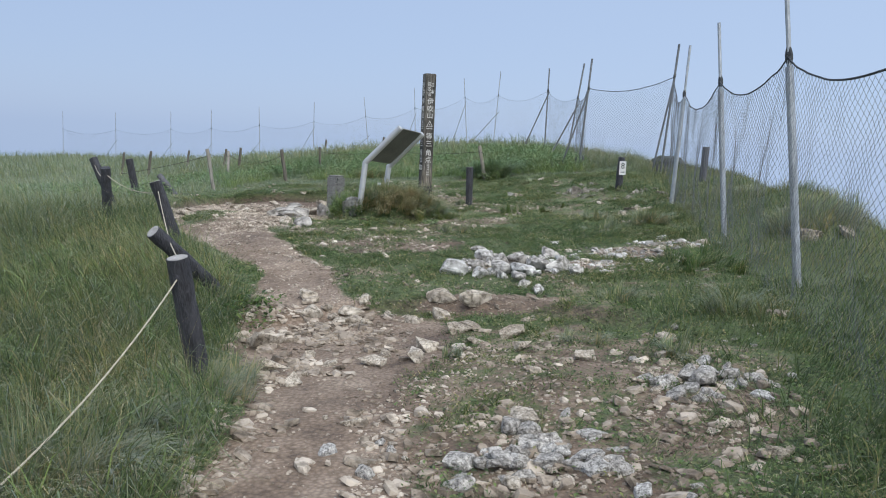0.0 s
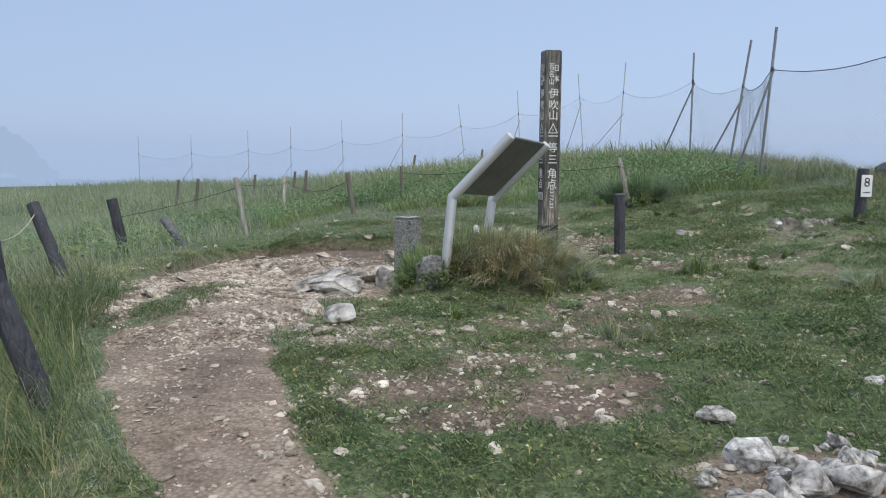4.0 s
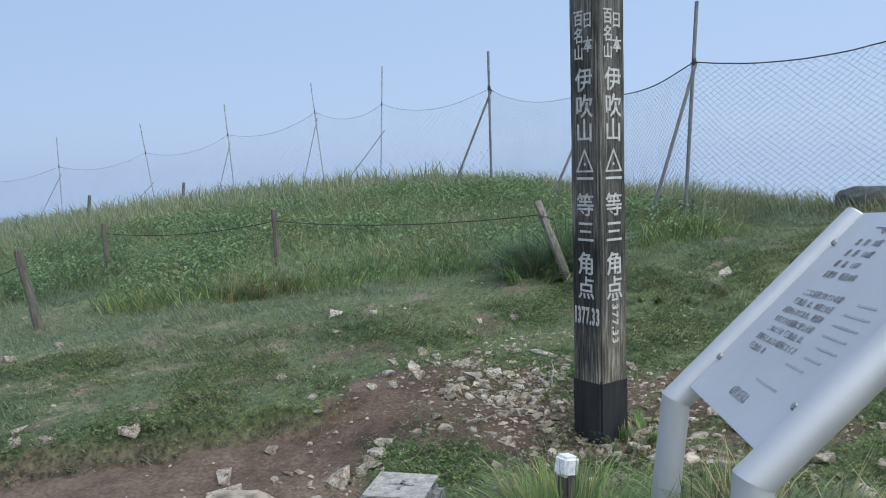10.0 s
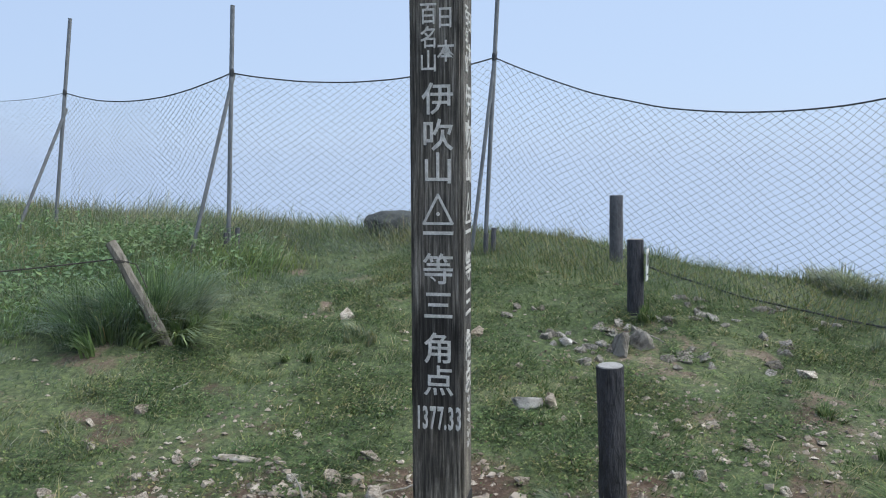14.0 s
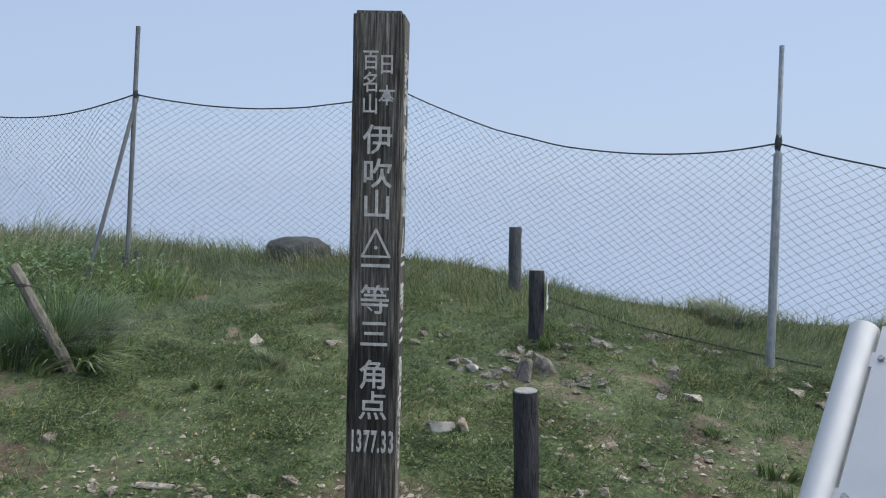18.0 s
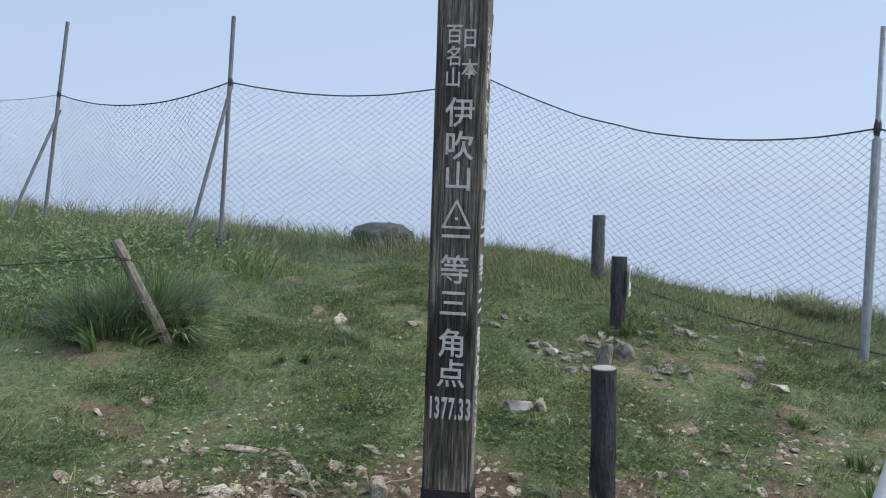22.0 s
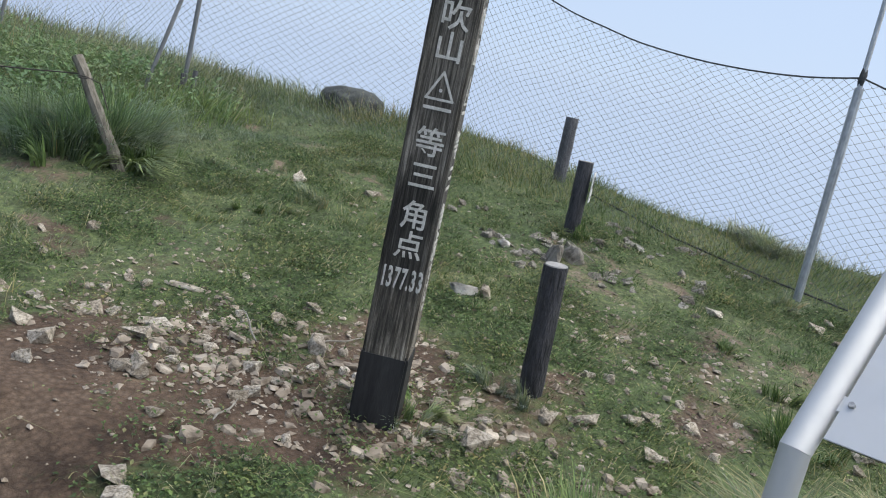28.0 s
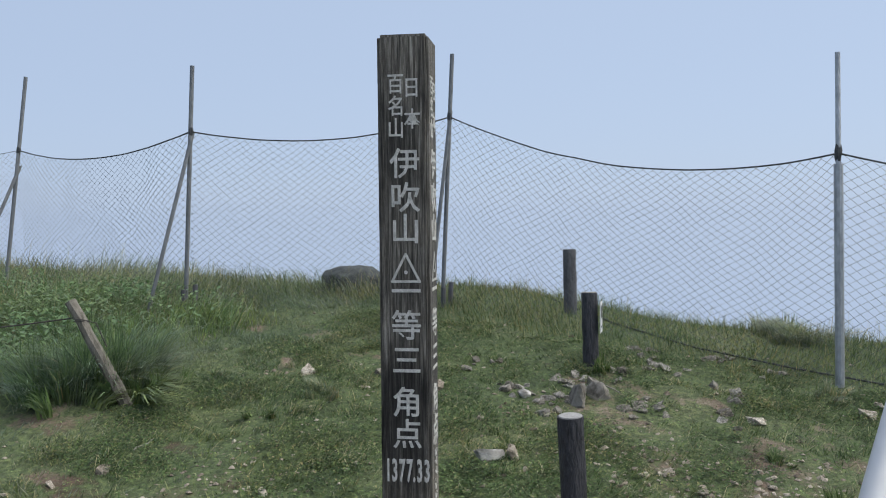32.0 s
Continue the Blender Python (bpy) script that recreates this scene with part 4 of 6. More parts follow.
# ---- survey stone ----
def survey_stone():
    cx, cy = -1.335, 11.0
    g = zat(cx, cy)
    ob = thing("survey_stone", "grey lichened granite survey pillar with a flat paler top among rocks", "stone pillar", pose(cx, cy, g, 0, 0, -27))
    hgt = 0.835 - g
    bm = box(0.215, 0.215, hgt + 0.25, 0.026, pose(0, 0, hgt / 2 - 0.125))
    bmesh.ops.subdivide_edges(bm, edges=bm.edges[:], cuts=4, use_grid_fill=True)
    for v in bm.verts:
        v.co += Vector((noise.noise(v.co * 13), noise.noise(v.co * 13 + Vector((3, 1, 0))), noise.noise(v.co * 11 + Vector((0, 7, 2))))) * 0.011
    pillar = part("pillar", bm, GRANITE, ob)
    part("top_face", box(0.185, 0.185, 0.006, 0.003, pose(0, 0, hgt + 0.002)), PALESTONE, ob, "paler worn top face")
    cut = bmesh.new()
    for a in (0, 90):
        bmesh.ops.create_cube(cut, size=1, matrix=pose(0, 0, hgt + 0.0055, 0, 0, a) @ Matrix.Diagonal((0.075, 0.010, 0.004, 1)))
    part("cross_mark", cut, GRANITE, pillar, "carved cross on top")


survey_stone()
peg = thing("white_peg", "square survey peg with a white plastic cap in grass", "peg", pose(-0.69, 11.33, zat(-0.69, 11.33), 0, 0, 20))
part("peg_body", box(0.055, 0.055, 0.72 - zat(-0.69, 11.33) + 0.1, 0.01, pose(0, 0, (0.74 - zat(-0.69, 11.33)) / 2 - 0.05)), STAKE, peg)
part("peg_cap", box(0.066, 0.066, 0.072, 0.010, pose(0, 0, 0.70 - zat(-0.69, 11.33), 0, 9, 0)), WHITE, peg, "square white cap")
fl = part("yellow_flower", tube([(0.028 * math.cos(a * 0.5), 0.01 * math.sin(a * 0.8), 0.028 * math.sin(a * 0.5)) for a in range(11)], [0.008, 0.011, 0.012, 0.012, 0.011, 0.012, 0.012, 0.011, 0.01, 0.008, 0.005], 7, 0.6), YELLOW)
fl.matrix_basis = pose(-0.22, 10.50, zat(-0.22, 10.5) + 0.10)
tagged(fl, "curled yellow withered flower in the long grass", "flower")


def tarp_heap():
    bm = bmesh.new()
    bmesh.ops.create_icosphere(bm, subdivisions=4, radius=1)
    for v in bm.verts:
        p = v.co.copy()
        q = Vector((math.copysign(abs(p.x) ** 0.75, p.x) * 0.36, math.copysign(abs(p.y) ** 0.8, p.y) * 0.26, math.copysign(abs(p.z) ** 0.7, p.z) * 0.185))
        v.co = q + p * 0.035 * noise.noise(p * 2.6) + p * 0.012 * noise.noise(p * 9)
    ob = part("tarpaulin", bm, TARP, None, "", pose(5.03, 16.42, zat(5.03, 16.42) + 0.08, 0, 0, -35), True)
    tagged(ob, "dark rounded tarpaulin cover lying at the edge of the slope", "tarpaulin")


tarp_heap()


# ---- stones ----
def hull(points, seed, sx, sy, sz, detail=0):
    rng = random.Random(seed)
    bm = bmesh.new()
    for _ in range(points):
        v = [rng.uniform(-0.9, 0.9) for _ in range(3)]
        k = rng.randrange(3)
        v[k] = rng.choice((-1, 1)) * rng.uniform(0.8, 1.0)
        v = Vector(v) * rng.uniform(0.75, 0.95)
        bm.verts.new((v.x * sx, v.y * sy, v.z * sz))
    got = bmesh.ops.convex_hull(bm, input=bm.verts[:])
    bmesh.ops.delete(bm, geom=list({e for e in got["geom_interior"] + got["geom_unused"] if isinstance(e, bmesh.types.BMVert)}), context="VERTS")
    if detail:
        bmesh.ops.bevel(bm, geom=bm.edges[:], offset=0.02 * min(sx, sy), segments=1, affect="EDGES")
        bmesh.ops.triangulate(bm, faces=bm.faces[:])
        for _ in range(detail):
            bmesh.ops.subdivide_edges(bm, edges=bm.edges[:], cuts=1, use_grid_fill=True)
        s = 1 / max(sx, sy, sz)
        o = Vector((seed * 3.1, seed, 0))
        for v in bm.verts:
            p = v.co * s
            v.co *= 1 + 0.08 * noise.noise(p * 2.2 + o) + 0.06 * noise.noise(p * 5 + o) + 0.03 * noise.noise(p * 11 + o)
            v.co.z += 0.05 * sz * noise.noise(Vector((p.x * 1.5, p.y * 1.5, p.z * 9)) + o)
    return bm


def worn(seed, sx, sy, sz, cuts=11, soft=14, fine=3, layer=0.0):
    """A rock broken along random planes, with worn edges, pits and bedding."""
    rng = random.Random(seed)
    planes = []
    for k in range(cuts):
        n = Vector((rng.gauss(0, 1), rng.gauss(0, 1), rng.gauss(0, 0.55))).normalized()
        planes.append((n, rng.uniform(0.5, 0.98)))
    for s in (1, -1):
        planes.append((Vector((rng.gauss(0, 0.16), rng.gauss(0, 0.16), s)).normalized(), rng.uniform(0.7, 0.95)))
    bm = bmesh.new()
    bmesh.ops.create_icosphere(bm, subdivisions=fine, radius=1)
    o = Vector((seed * 3.1, seed * 1.7, 0))
    for v in bm.verts:
        d = v.co.normalized()
        r = min(1.25, sum((max(d.dot(n), 0.0) / h) ** soft for n, h in planes) ** (-1 / soft))
        p = d * r
        r *= 1 + 0.06 * noise.noise(p * 1.7 + o) + 0.045 * noise.noise(p * 4.5 + o) + (0.03 * noise.noise(p * 10 + o) if fine > 2 else 0)
        p = d * r
        if layer:
            p *= 1 - layer * max(0.0, noise.noise(Vector((p.x * 0.6, p.y * 0.6, p.z * 5.5)) + o)) * (1 - abs(d.z))
        v.co = Vector((p.x * sx, p.y * sy, p.z * sz))
    return bm


def stone_mesh(bm, mat):
    me = bpy.data.meshes.new("stone")
    bm.to_mesh(me)
    bm.free()
    me.materials.append(mat)
    return me


def shard(seed, thick, worn_edges=False):
    """A flat angular splinter of bedded limestone with a broken outline."""
    rng = random.Random(seed)
    n, squash = rng.randint(4, 6), rng.uniform(0.55, 0.95)
    turn, dx, dy = rng.uniform(0, 6), rng.uniform(-0.12, 0.12), rng.uniform(-0.12, 0.12)
    bm = bmesh.new()
    for level in (-1, 1):
        for k in range(n):
            a = turn + 2 * math.pi * (k + rng.uniform(-0.3, 0.3)) / n
            q = rng.uniform(0.78, 1.0) * (1 if level < 0 else rng.uniform(0.72, 0.95))
            bm.verts.new((q * math.cos(a) + (dx if level > 0 else 0), q * squash * math.sin(a) + (dy if level > 0 else 0), level * thick * rng.uniform(0.75, 1.05)))
    bmesh.ops.convex_hull(bm, input=bm.verts[:])
    loose = [v for v in bm.verts if not v.link_faces]
    if loose:
        bmesh.ops.delete(bm, geom=loose, context="VERTS")
    if worn_edges:
        bmesh.ops.dissolve_limit(bm, angle_limit=radians(9), verts=bm.verts[:], edges=bm.edges[:])
        bmesh.ops.bevel(bm, geom=bm.edges[:], offset=0.06, segments=1, affect="EDGES")
        bmesh.ops.triangulate(bm, faces=bm.faces[:])
        for v in bm.verts:
            v.co *= 1 + 0.10 * noise.noise(v.co * 2.3 + Vector((seed, 0, 0)))
    return bm


CHIPS = [stone_mesh(shard(40 + k, random.uniform(0.10, 0.30)), STONE) for k in range(22)]
PEBBLES = [stone_mesh(shard(140 + k, random.uniform(0.22, 0.45), True), STONE) for k in range(16)]
BLOCKS = [stone_mesh(hull(12, 70 + k, 1, random.uniform(0.55, 0.85), random.uniform(0.32, 0.6), 1), STONE) for k in range(14)]
GREYS = [stone_mesh(worn(90 + k, 1, random.uniform(0.55, 0.85), random.uniform(0.38, 0.65), 9, 30, 3, 0.12), GREYSTONE) for k in range(14)]


DARKS = [stone_mesh(hull(13, 170 + k, 1, random.uniform(0.5, 0.8), random.uniform(0.34, 0.6), 1), DARKROCK) for k in range(12)]


def put_stone(meshes, x, y, size, label, tilt=14, sink=0.25, spin=None, group="", dz=0.0, name="stone"):
    me = random.choice(meshes)
    low = -min(v.co.z for v in me.vertices) * size
    ob = new(name, me)
    ob.matrix_basis = pose(x, y, zat(x, y) + low * (1 - 2 * sink) + dz, random.uniform(-tilt, tilt), random.uniform(-tilt, tilt), random.uniform(0, 360) if spin is None else spin) @ Matrix.Scale(size, 4)
    return tagged(ob, label, "stone", group)


# single rocks: place, half length
NEAR = ((-0.37, 3.43, 0.16), (-0.13, 2.77, 0.12), (0.04, 2.56, 0.07), (0.44, 2.95, 0.11), (0.76, 3.29, 0.11), (0.68, 2.99, 0.13), 
        (0.95, 3.79, 0.11), (1.04, 3.86, 0.11), (1.33, 3.7, 0.13), (1.08, 3.4, 0.10), (1.76, 2.95, 0.09), (1.37, 3.2, 0.1), (-1.15, 4.9, 0.07), (-1.02, 4.4, 0.11), (1.57, 4.8, 0.08), (-0.12, 1.29, 0.06), (-0.05, 1.06, 0.05), (4.5, 6.8, 0.16), (4.62, 6.9, 0.12), (4.88, 6.76, 0.15), (1.35, 1.86, 0.11), (3.2, 3.8, 0.09))
for x, y, s in NEAR:
    put_stone(BLOCKS, x, y, s, "pale angular limestone rock lying in the stony path", 16, 0.15, group="rocks in the stony path")
OUTCROP = ((1.4, 1.87, 0.20), (1.26, 1.46, 0.24), (1.52, 1.55, 0.20), (1.07, 1.28, 0.22), (0.62, 1.37, 0.17), (0.49, 1.15, 0.15), (0.8, 1.12, 0.15), (1.72, 1.13, 0.2), (2.0, 1.1, 0.18), (2.17, 2.47, 0.20), (2.3, 2.36, 0.16), (2.53, 2.6, 0.22), (2.44, 1.95, 0.20), (1.9, 1.66, 0.1), (2.75, 2.3, 0.2), (2.14, 2.81, 0.12), (2.6, 3.4, 0.11), (2.5, 3.3, 0.09), (2.72, 3.35, 0.09), (2.6, 3.22, 0.07))
for x, y, s in [(a + random.gauss(0, 0.14), b + random.gauss(0, 0.14), c * random.uniform(0.2, 0.42)) for a, b, c in OUTCROP for _ in range(2)]:
    put_stone(GREYS, x, y, s, "grey weathered limestone rock bedded in the trampled turf", 24, 0.34, group="bedded grey rocks")


def outcrop(ax, ay, bx, by, wide, rows, cols, label, seed):
    """Bedrock split into close-set blocks."""
    rng = random.Random(seed)
    mx, my = (ax + bx) / 2, (ay + by) / 2
    L = math.hypot(bx - ax, by - ay)
    ux, uy = (bx - ax) / L, (by - ay) / L
    ob = thing("rock_outcrop", label, "rock", pose(mx, my, zat(mx, my)))
    for i in range(cols):
        for j in range(rows):
            if rng.random() < 0.3:
                continue
            u = ((i + 0.5 + rng.uniform(-0.5, 0.5)) / cols - 0.5) * L
            v = ((j + 0.5 + rng.uniform(-0.5, 0.5)) / rows - 0.5) * wide
            x, y = mx + ux * u - uy * v, my + uy * u + ux * v
            s = 0.62 * max(L / cols, wide / rows) * rng.uniform(0.55, 1.55)
            rise = 0.05 * (1 - (2 * u / L) ** 2) * (1 - (2 * v / wide) ** 2)
            piece = new("rock", rng.choice(GREYS))
            piece.parent = ob
            piece.matrix_basis = pose(x - mx, y - my, zat(x, y) - zat(mx, my) + rise - 0.012 + rng.uniform(-0.035, 0.012), 18 + rng.uniform(-12, 12), rng.uniform(-14, 14), seed * 40 + rng.uniform(-60, 60)) @ Matrix.Scale(s, 4)


outcrop(0.95, 1.25, 1.80, 1.60, 0.36, 4, 9, "cracked grey bedrock outcrop at the edge of the path", 5)
outcrop(2.02, 2.32, 2.70, 2.32, 0.50, 5, 8, "cracked grey bedrock outcrop in rough grass", 6)
PATHSIDE = ((-1.62, 8.93, 0.15), (-1.35, 8.36, 0.11), (-1.51, 8.45, 0.1), (-1.79, 8.59, 0.09), (-0.67, 8.4, 0.07), (-0.55, 8.36, 0.08), (-0.36, 8.47, 0.1), (-0.66, 9.56, 0.09), (0.3, 9.22, 0.1), (0.5, 9.72, 0.07), (0.32, 8.57, 0.1), (0.92, 9.07, 0.1), (1.05, 9.08, 0.09), (0.61, 11.97, 0.09), (0.95, 11.66, 0.08), (1.24, 12.0, 0.06), (1.36, 11.52, 0.05), (1.2, 9.7, 0.07), (1.34, 9.86, 0.09), (1.26, 9.95, 0.06), (1.5, 10.5, 0.08), (1.6, 10.62, 0.1), (1.42, 10.65, 0.06), (-3.24, 11.95, 0.16), (-2.93, 11.45, 0.14), (-3.5, 10.5, 0.12), (-3.28, 9.5, 0.13), (-3.14, 9.35, 0.15), (-1.6, 10.75, 0.2))
HOLLOW = ((-1.75, 11.1, 0.18), (-1.5, 11.25, 0.2), (-1.85, 11.35, 0.14), (2.39, 13.8, 0.1), (1.7, 12.88, 0.06), (-3.18, 11.83, 0.13), (-2.93, 11.46, 0.17), (-2.57, 12.1, 0.13), (-2.45, 12.0, 0.1), (-2.47, 11.56, 0.13), (-2.73, 11.06, 0.14), (-1.89, 12.7, 0.13), (-2.2, 12.09, 0.12), (-1.8, 10.72, 0.15), (-1.92, 10.86, 0.12), (-2.11, 10.89, 0.1), (-3.72, 10.83, 0.12), (-2.6, 8.9, 0.09), (-0.42, 13.52, 0.1), (0.0, 9.16, 0.05), (-0.19, 9.05, 0.05), (-0.6, 9.03, 0.06), (-0.85, 9.22, 0.06), (0.48, 8.4, 0.07), (0.25, 8.45, 0.06), (3.3, 10.9, 0.08), (3.48, 11.05, 0.09), (3.68, 10.98, 0.08), (3.2, 10.7, 0.08))
HOLLOW += ((-1.90, 12.96, 0.10), (-1.35, 12.65, 0.12), (-1.65, 13.22, 0.06), (-1.09, 12.83, 0.08), (-0.61, 13.28, 0.08), (-0.87, 13.86, 0.07), (-1.18, 12.66, 0.09), (-3.01, 13.47, 0.06), (-2.84, 13.44, 0.07), (-2.37, 13.42, 0.06), (-4.09, 11.28, 0.10), (-3.95, 12.2, 0.08), (-3.6, 12.7, 0.12), (-2.76, 12.6, 0.11),
           (3.41, 10.66, 0.14), (3.15, 10.3, 0.09), (3.55, 10.8, 0.12), (3.3, 10.85, 0.10))
for x, y, s in PATHSIDE + HOLLOW:
    put_stone(BLOCKS, x, y, s * 0.9, "pale limestone rock bedded in turf and stony soil", 16, 0.27, group="rocks by the path")
POST_WEST = ((-0.39, 13.86, 0.09), (-0.74, 13.72, 0.1), (-0.63, 13.36, 0.09), (-0.38, 13.35, 0.05), (-0.57, 14.25, 0.06), (-0.15, 14.54, 0.05), (-0.41, 12.93, 0.06), (-0.26, 13.64, 0.06), (-0.2, 12.92, 0.06), (-0.76, 13.02, 0.06), (0.0, 14.07, 0.05), (-0.21, 14.11, 0.05), (-0.18, 14.89, 0.05), (0.01, 14.78, 0.05), (-0.81, 14.08, 0.06), (1.55, 13.36, 0.04), (1.15, 12.37, 0.05), (0.64, 11.99, 0.06), (-0.32, 13.8, 0.06), (-0.15, 14.06, 0.05), (0.03, 13.98, 0.06), (-0.57, 13.33, 0.12), (-0.26, 13.56, 0.09), (-0.18, 13.07, 0.08))
POST_EAST = ((-0.34, 12.92, 0.07), (0.27, 13.3, 0.085), (0.54, 13.3, 0.075), (0.27, 13.0, 0.05), (0.63, 12.27, 0.07), (0.11, 12.1, 0.13), (0.72, 11.83, 0.11), (1.29, 11.89, 0.07), (1.74, 11.76, 0.07), (1.04, 11.58, 0.09), (1.11, 11.4, 0.09), (1.43, 11.23, 0.06), (0.68, 11.46, 0.09), (1.91, 12.0, 0.07), (2.97, 11.69, 0.09), (0.32, 12.16, 0.06), (0.78, 12.58, 0.06), (2.17, 14.77, 0.1), (2.44, 14.3, 0.09), (0.4, 12.85, 0.05), (-0.9, 13.6, 0.07), (-0.7, 13.9, 0.08), (-0.5, 14.1, 0.07))
MEADOW_EDGE = ((-4.00, 14.19, 0.052), (-3.81, 14.47, 0.061), (-6.01, 16.45, 0.070), (-3.02, 13.61, 0.061), (-3.47, 14.86, 0.047), (-3.25, 15.92, 0.043), (-3.57, 14.40, 0.038), (-4.11, 14.15, 0.037), (-5.69, 16.09, 0.048), (-2.43, 16.09, 0.045), (-2.14, 15.45, 0.041), (-0.72, 15.48, 0.053), (-1.02, 15.59, 0.066), (-1.07, 15.14, 0.045), (0.26, 14.69, 0.045), (-2.40, 13.39, 0.055), (-2.98, 13.42, 0.052), (-3.60, 15.76, 0.051), (-3.30, 16.11, 0.053))
for x, y, s in MEADOW_EDGE:
    put_stone(BLOCKS, x, y, s * 1.3, "small pale stone showing in the meadow turf", 18, 0.2, group="stones in the meadow turf")
for x, y, s in POST_WEST + POST_EAST:
    put_stone(BLOCKS, x, y, s * 0.82, "pale buff limestone stone near the foot of the summit post", 18, 0.24, group="stones near the summit post")
RISE = [(2.88, 12.78, 0.10)]
rise = random.Random(31)
for cx, cy, k, s in ((2.70, 13.30, 9, 0.085), (2.62, 13.02, 9, 0.085), (2.93, 12.92, 7, 0.09), (2.79, 12.40, 6, 0.09), (3.15, 13.08, 4, 0.08), (3.36, 12.72, 6, 0.085), (3.95, 12.72, 5, 0.11), (3.76, 12.48, 7, 0.11), (2.87, 12.40, 7, 0.085), (3.50, 11.93, 5, 0.10), (2.99, 11.80, 4, 0.08), (4.05, 12.12, 5, 0.10), (3.06, 13.78, 5, 0.08), (3.97, 11.72, 3, 0.07)):
    RISE += [(cx + rise.gauss(0, 0.11), cy + rise.gauss(0, 0.09), s * rise.uniform(0.4, 1.0)) for _ in range(k)]
ledge = thing("rock_outcrop", "low broken limestone outcrop cropping out of the turf on the rise", "rock", pose(3.2, 12.6, zat(3.2, 12.6)))
for x, y, s in RISE:
    piece = put_stone(DARKS, x, y, s, "", 30, 0.46, name="rock")
    piece.parent = ledge
    piece.matrix_parent_inverse = ledge.matrix_basis.inverted()
    del piece["category"]


def concrete_block():
    ob = part("concrete_footing", hull(13, 33, 0.15, 0.12, 0.23, 3), CONCRETE, None, "", pose(-0.92, 10.10, zat(-0.92, 10.10) + 0.11, 8, -10, 34))
    tagged(ob, "broken mossy concrete footing showing under the sign", "footing")


concrete_block()


def large_rock(seed, sx, sy, sz, x, y, dz, turn, label, mat=GREYSTONE, tilt=(0, 0), bedded=False):
    ob = part("rock", worn(seed, sx * 1.12, sy * 1.12, sz * 1.12, 12, 26, 4 if bedded else 3, 0.12 if bedded else 0.0), mat, None, "", pose(x, y, zat(x, y) + dz, tilt[0], tilt[1], turn))
    tagged(ob, label, "rock")


slab = thing("cracked_slab", "large pale limestone slab split along its bedding beside the path", "rock", pose(-1.80, 9.98, zat(-1.80, 9.98), 0, 0, -14))
for seed, x, y, z, sx, sy, sz, rx, ry, rz in ((201, 0.03, -0.02, 0.035, 0.27, 0.17, 0.06, 4, 3, 5), (202, -0.09, 0.06, 0.115, 0.19, 0.14, 0.045, 12, -5, 20), (203, 0.14, 0.03, 0.10, 0.14, 0.12, 0.05, 8, 8, -12),
                                              (204, -0.17, -0.07, 0.075, 0.13, 0.09, 0.04, 16, -8, 35), (205, 0.04, -0.10, 0.085, 0.17, 0.07, 0.04, 14, 2, -6), (206, -0.03, 0.10, 0.165, 0.13, 0.09, 0.028, 10, -4, 10)):
    part("layer", worn(seed, sx * 1.12, sy * 1.12, sz * 1.15, 10, 30, 4, 0.10), GREYSTONE, slab, m=pose(x, y, z, rx, ry, rz))
large_rock(8, 0.11, 0.10, 0.14, -1.38, 10.36, 0.06, 30, "rounded grey boulder against the grassy mound", GREYSTONE)
large_rock(9, 0.075, 0.075, 0.13, -1.24, 10.72, 0.10, 10, "upright grey boulder beside the survey stone", GREYSTONE)
large_rock(23, 0.15, 0.12, 0.10, -1.86, 11.02, 0.04, 40, "craggy grey rock beside the survey stone", DARKROCK, (10, -8))
large_rock(11, 0.24, 0.18, 0.055, -1.78, 11.72, 0.03, 15, "broad flat limestone rock beside the survey stone", STONE)
large_rock(12, 0.20, 0.16, 0.09, -1.80, 12.42, 0.05, 50, "broad buff limestone rock behind the survey stone", STONE)
large_rock(16, 0.11, 0.075, 0.10, 2.68, 12.82, 0.03, 40, "upright grey limestone rock in a cluster on the rise", DARKROCK, (12, 24))
large_rock(21, 0.08, 0.05, 0.08, 2.80, 12.70, 0.03, 80, "leaning grey limestone rock in a cluster on the rise", DARKROCK, (18, -12))
large_rock(22, 0.075, 0.05, 0.045, 2.66, 13.22, 0.01, 10, "low grey limestone rock in a cluster on the rise", GREYSTONE, (6, 12))
large_rock(17, 0.125, 0.10, 0.085, -1.36, 8.79, 0.04, 30, "grey-white limestone block lying by the path", GREYSTONE, (5, -10))
large_rock(18, 0.082, 0.055, 0.042, 1.51, 12.95, 0.028, -50, "pale flat white stone in the turf", GREYSTONE)
large_rock(24, 0.045, 0.04, 0.035, 1.60, 12.82, 0.02, 20, "small buff stone beside a white one", STONE)
large_rock(19, 0.18, 0.12, 0.06, -1.52, 12.1, 0.03, 10, "broad flat buff rock behind the survey stone", STONE)
large_rock(20, 0.11, 0.035, 0.02, 0.19, 13.83, 0.004, -60, "narrow flat brown stone sunk in the turf", STONE)
large_rock(13, 0.17, 0.11, 0.09, 0.82, 5.64, 0.05, -10, "large pale limestone block at the edge of a stone heap", GREYSTONE, (4, 6))


# heap of stones ringing a fire pit
heap = thing("stone_heap", "low ring of piled grey-white limestone stones on the turf", "stone heap", pose(1.42, 6.0, zat(1.42, 6.0)))
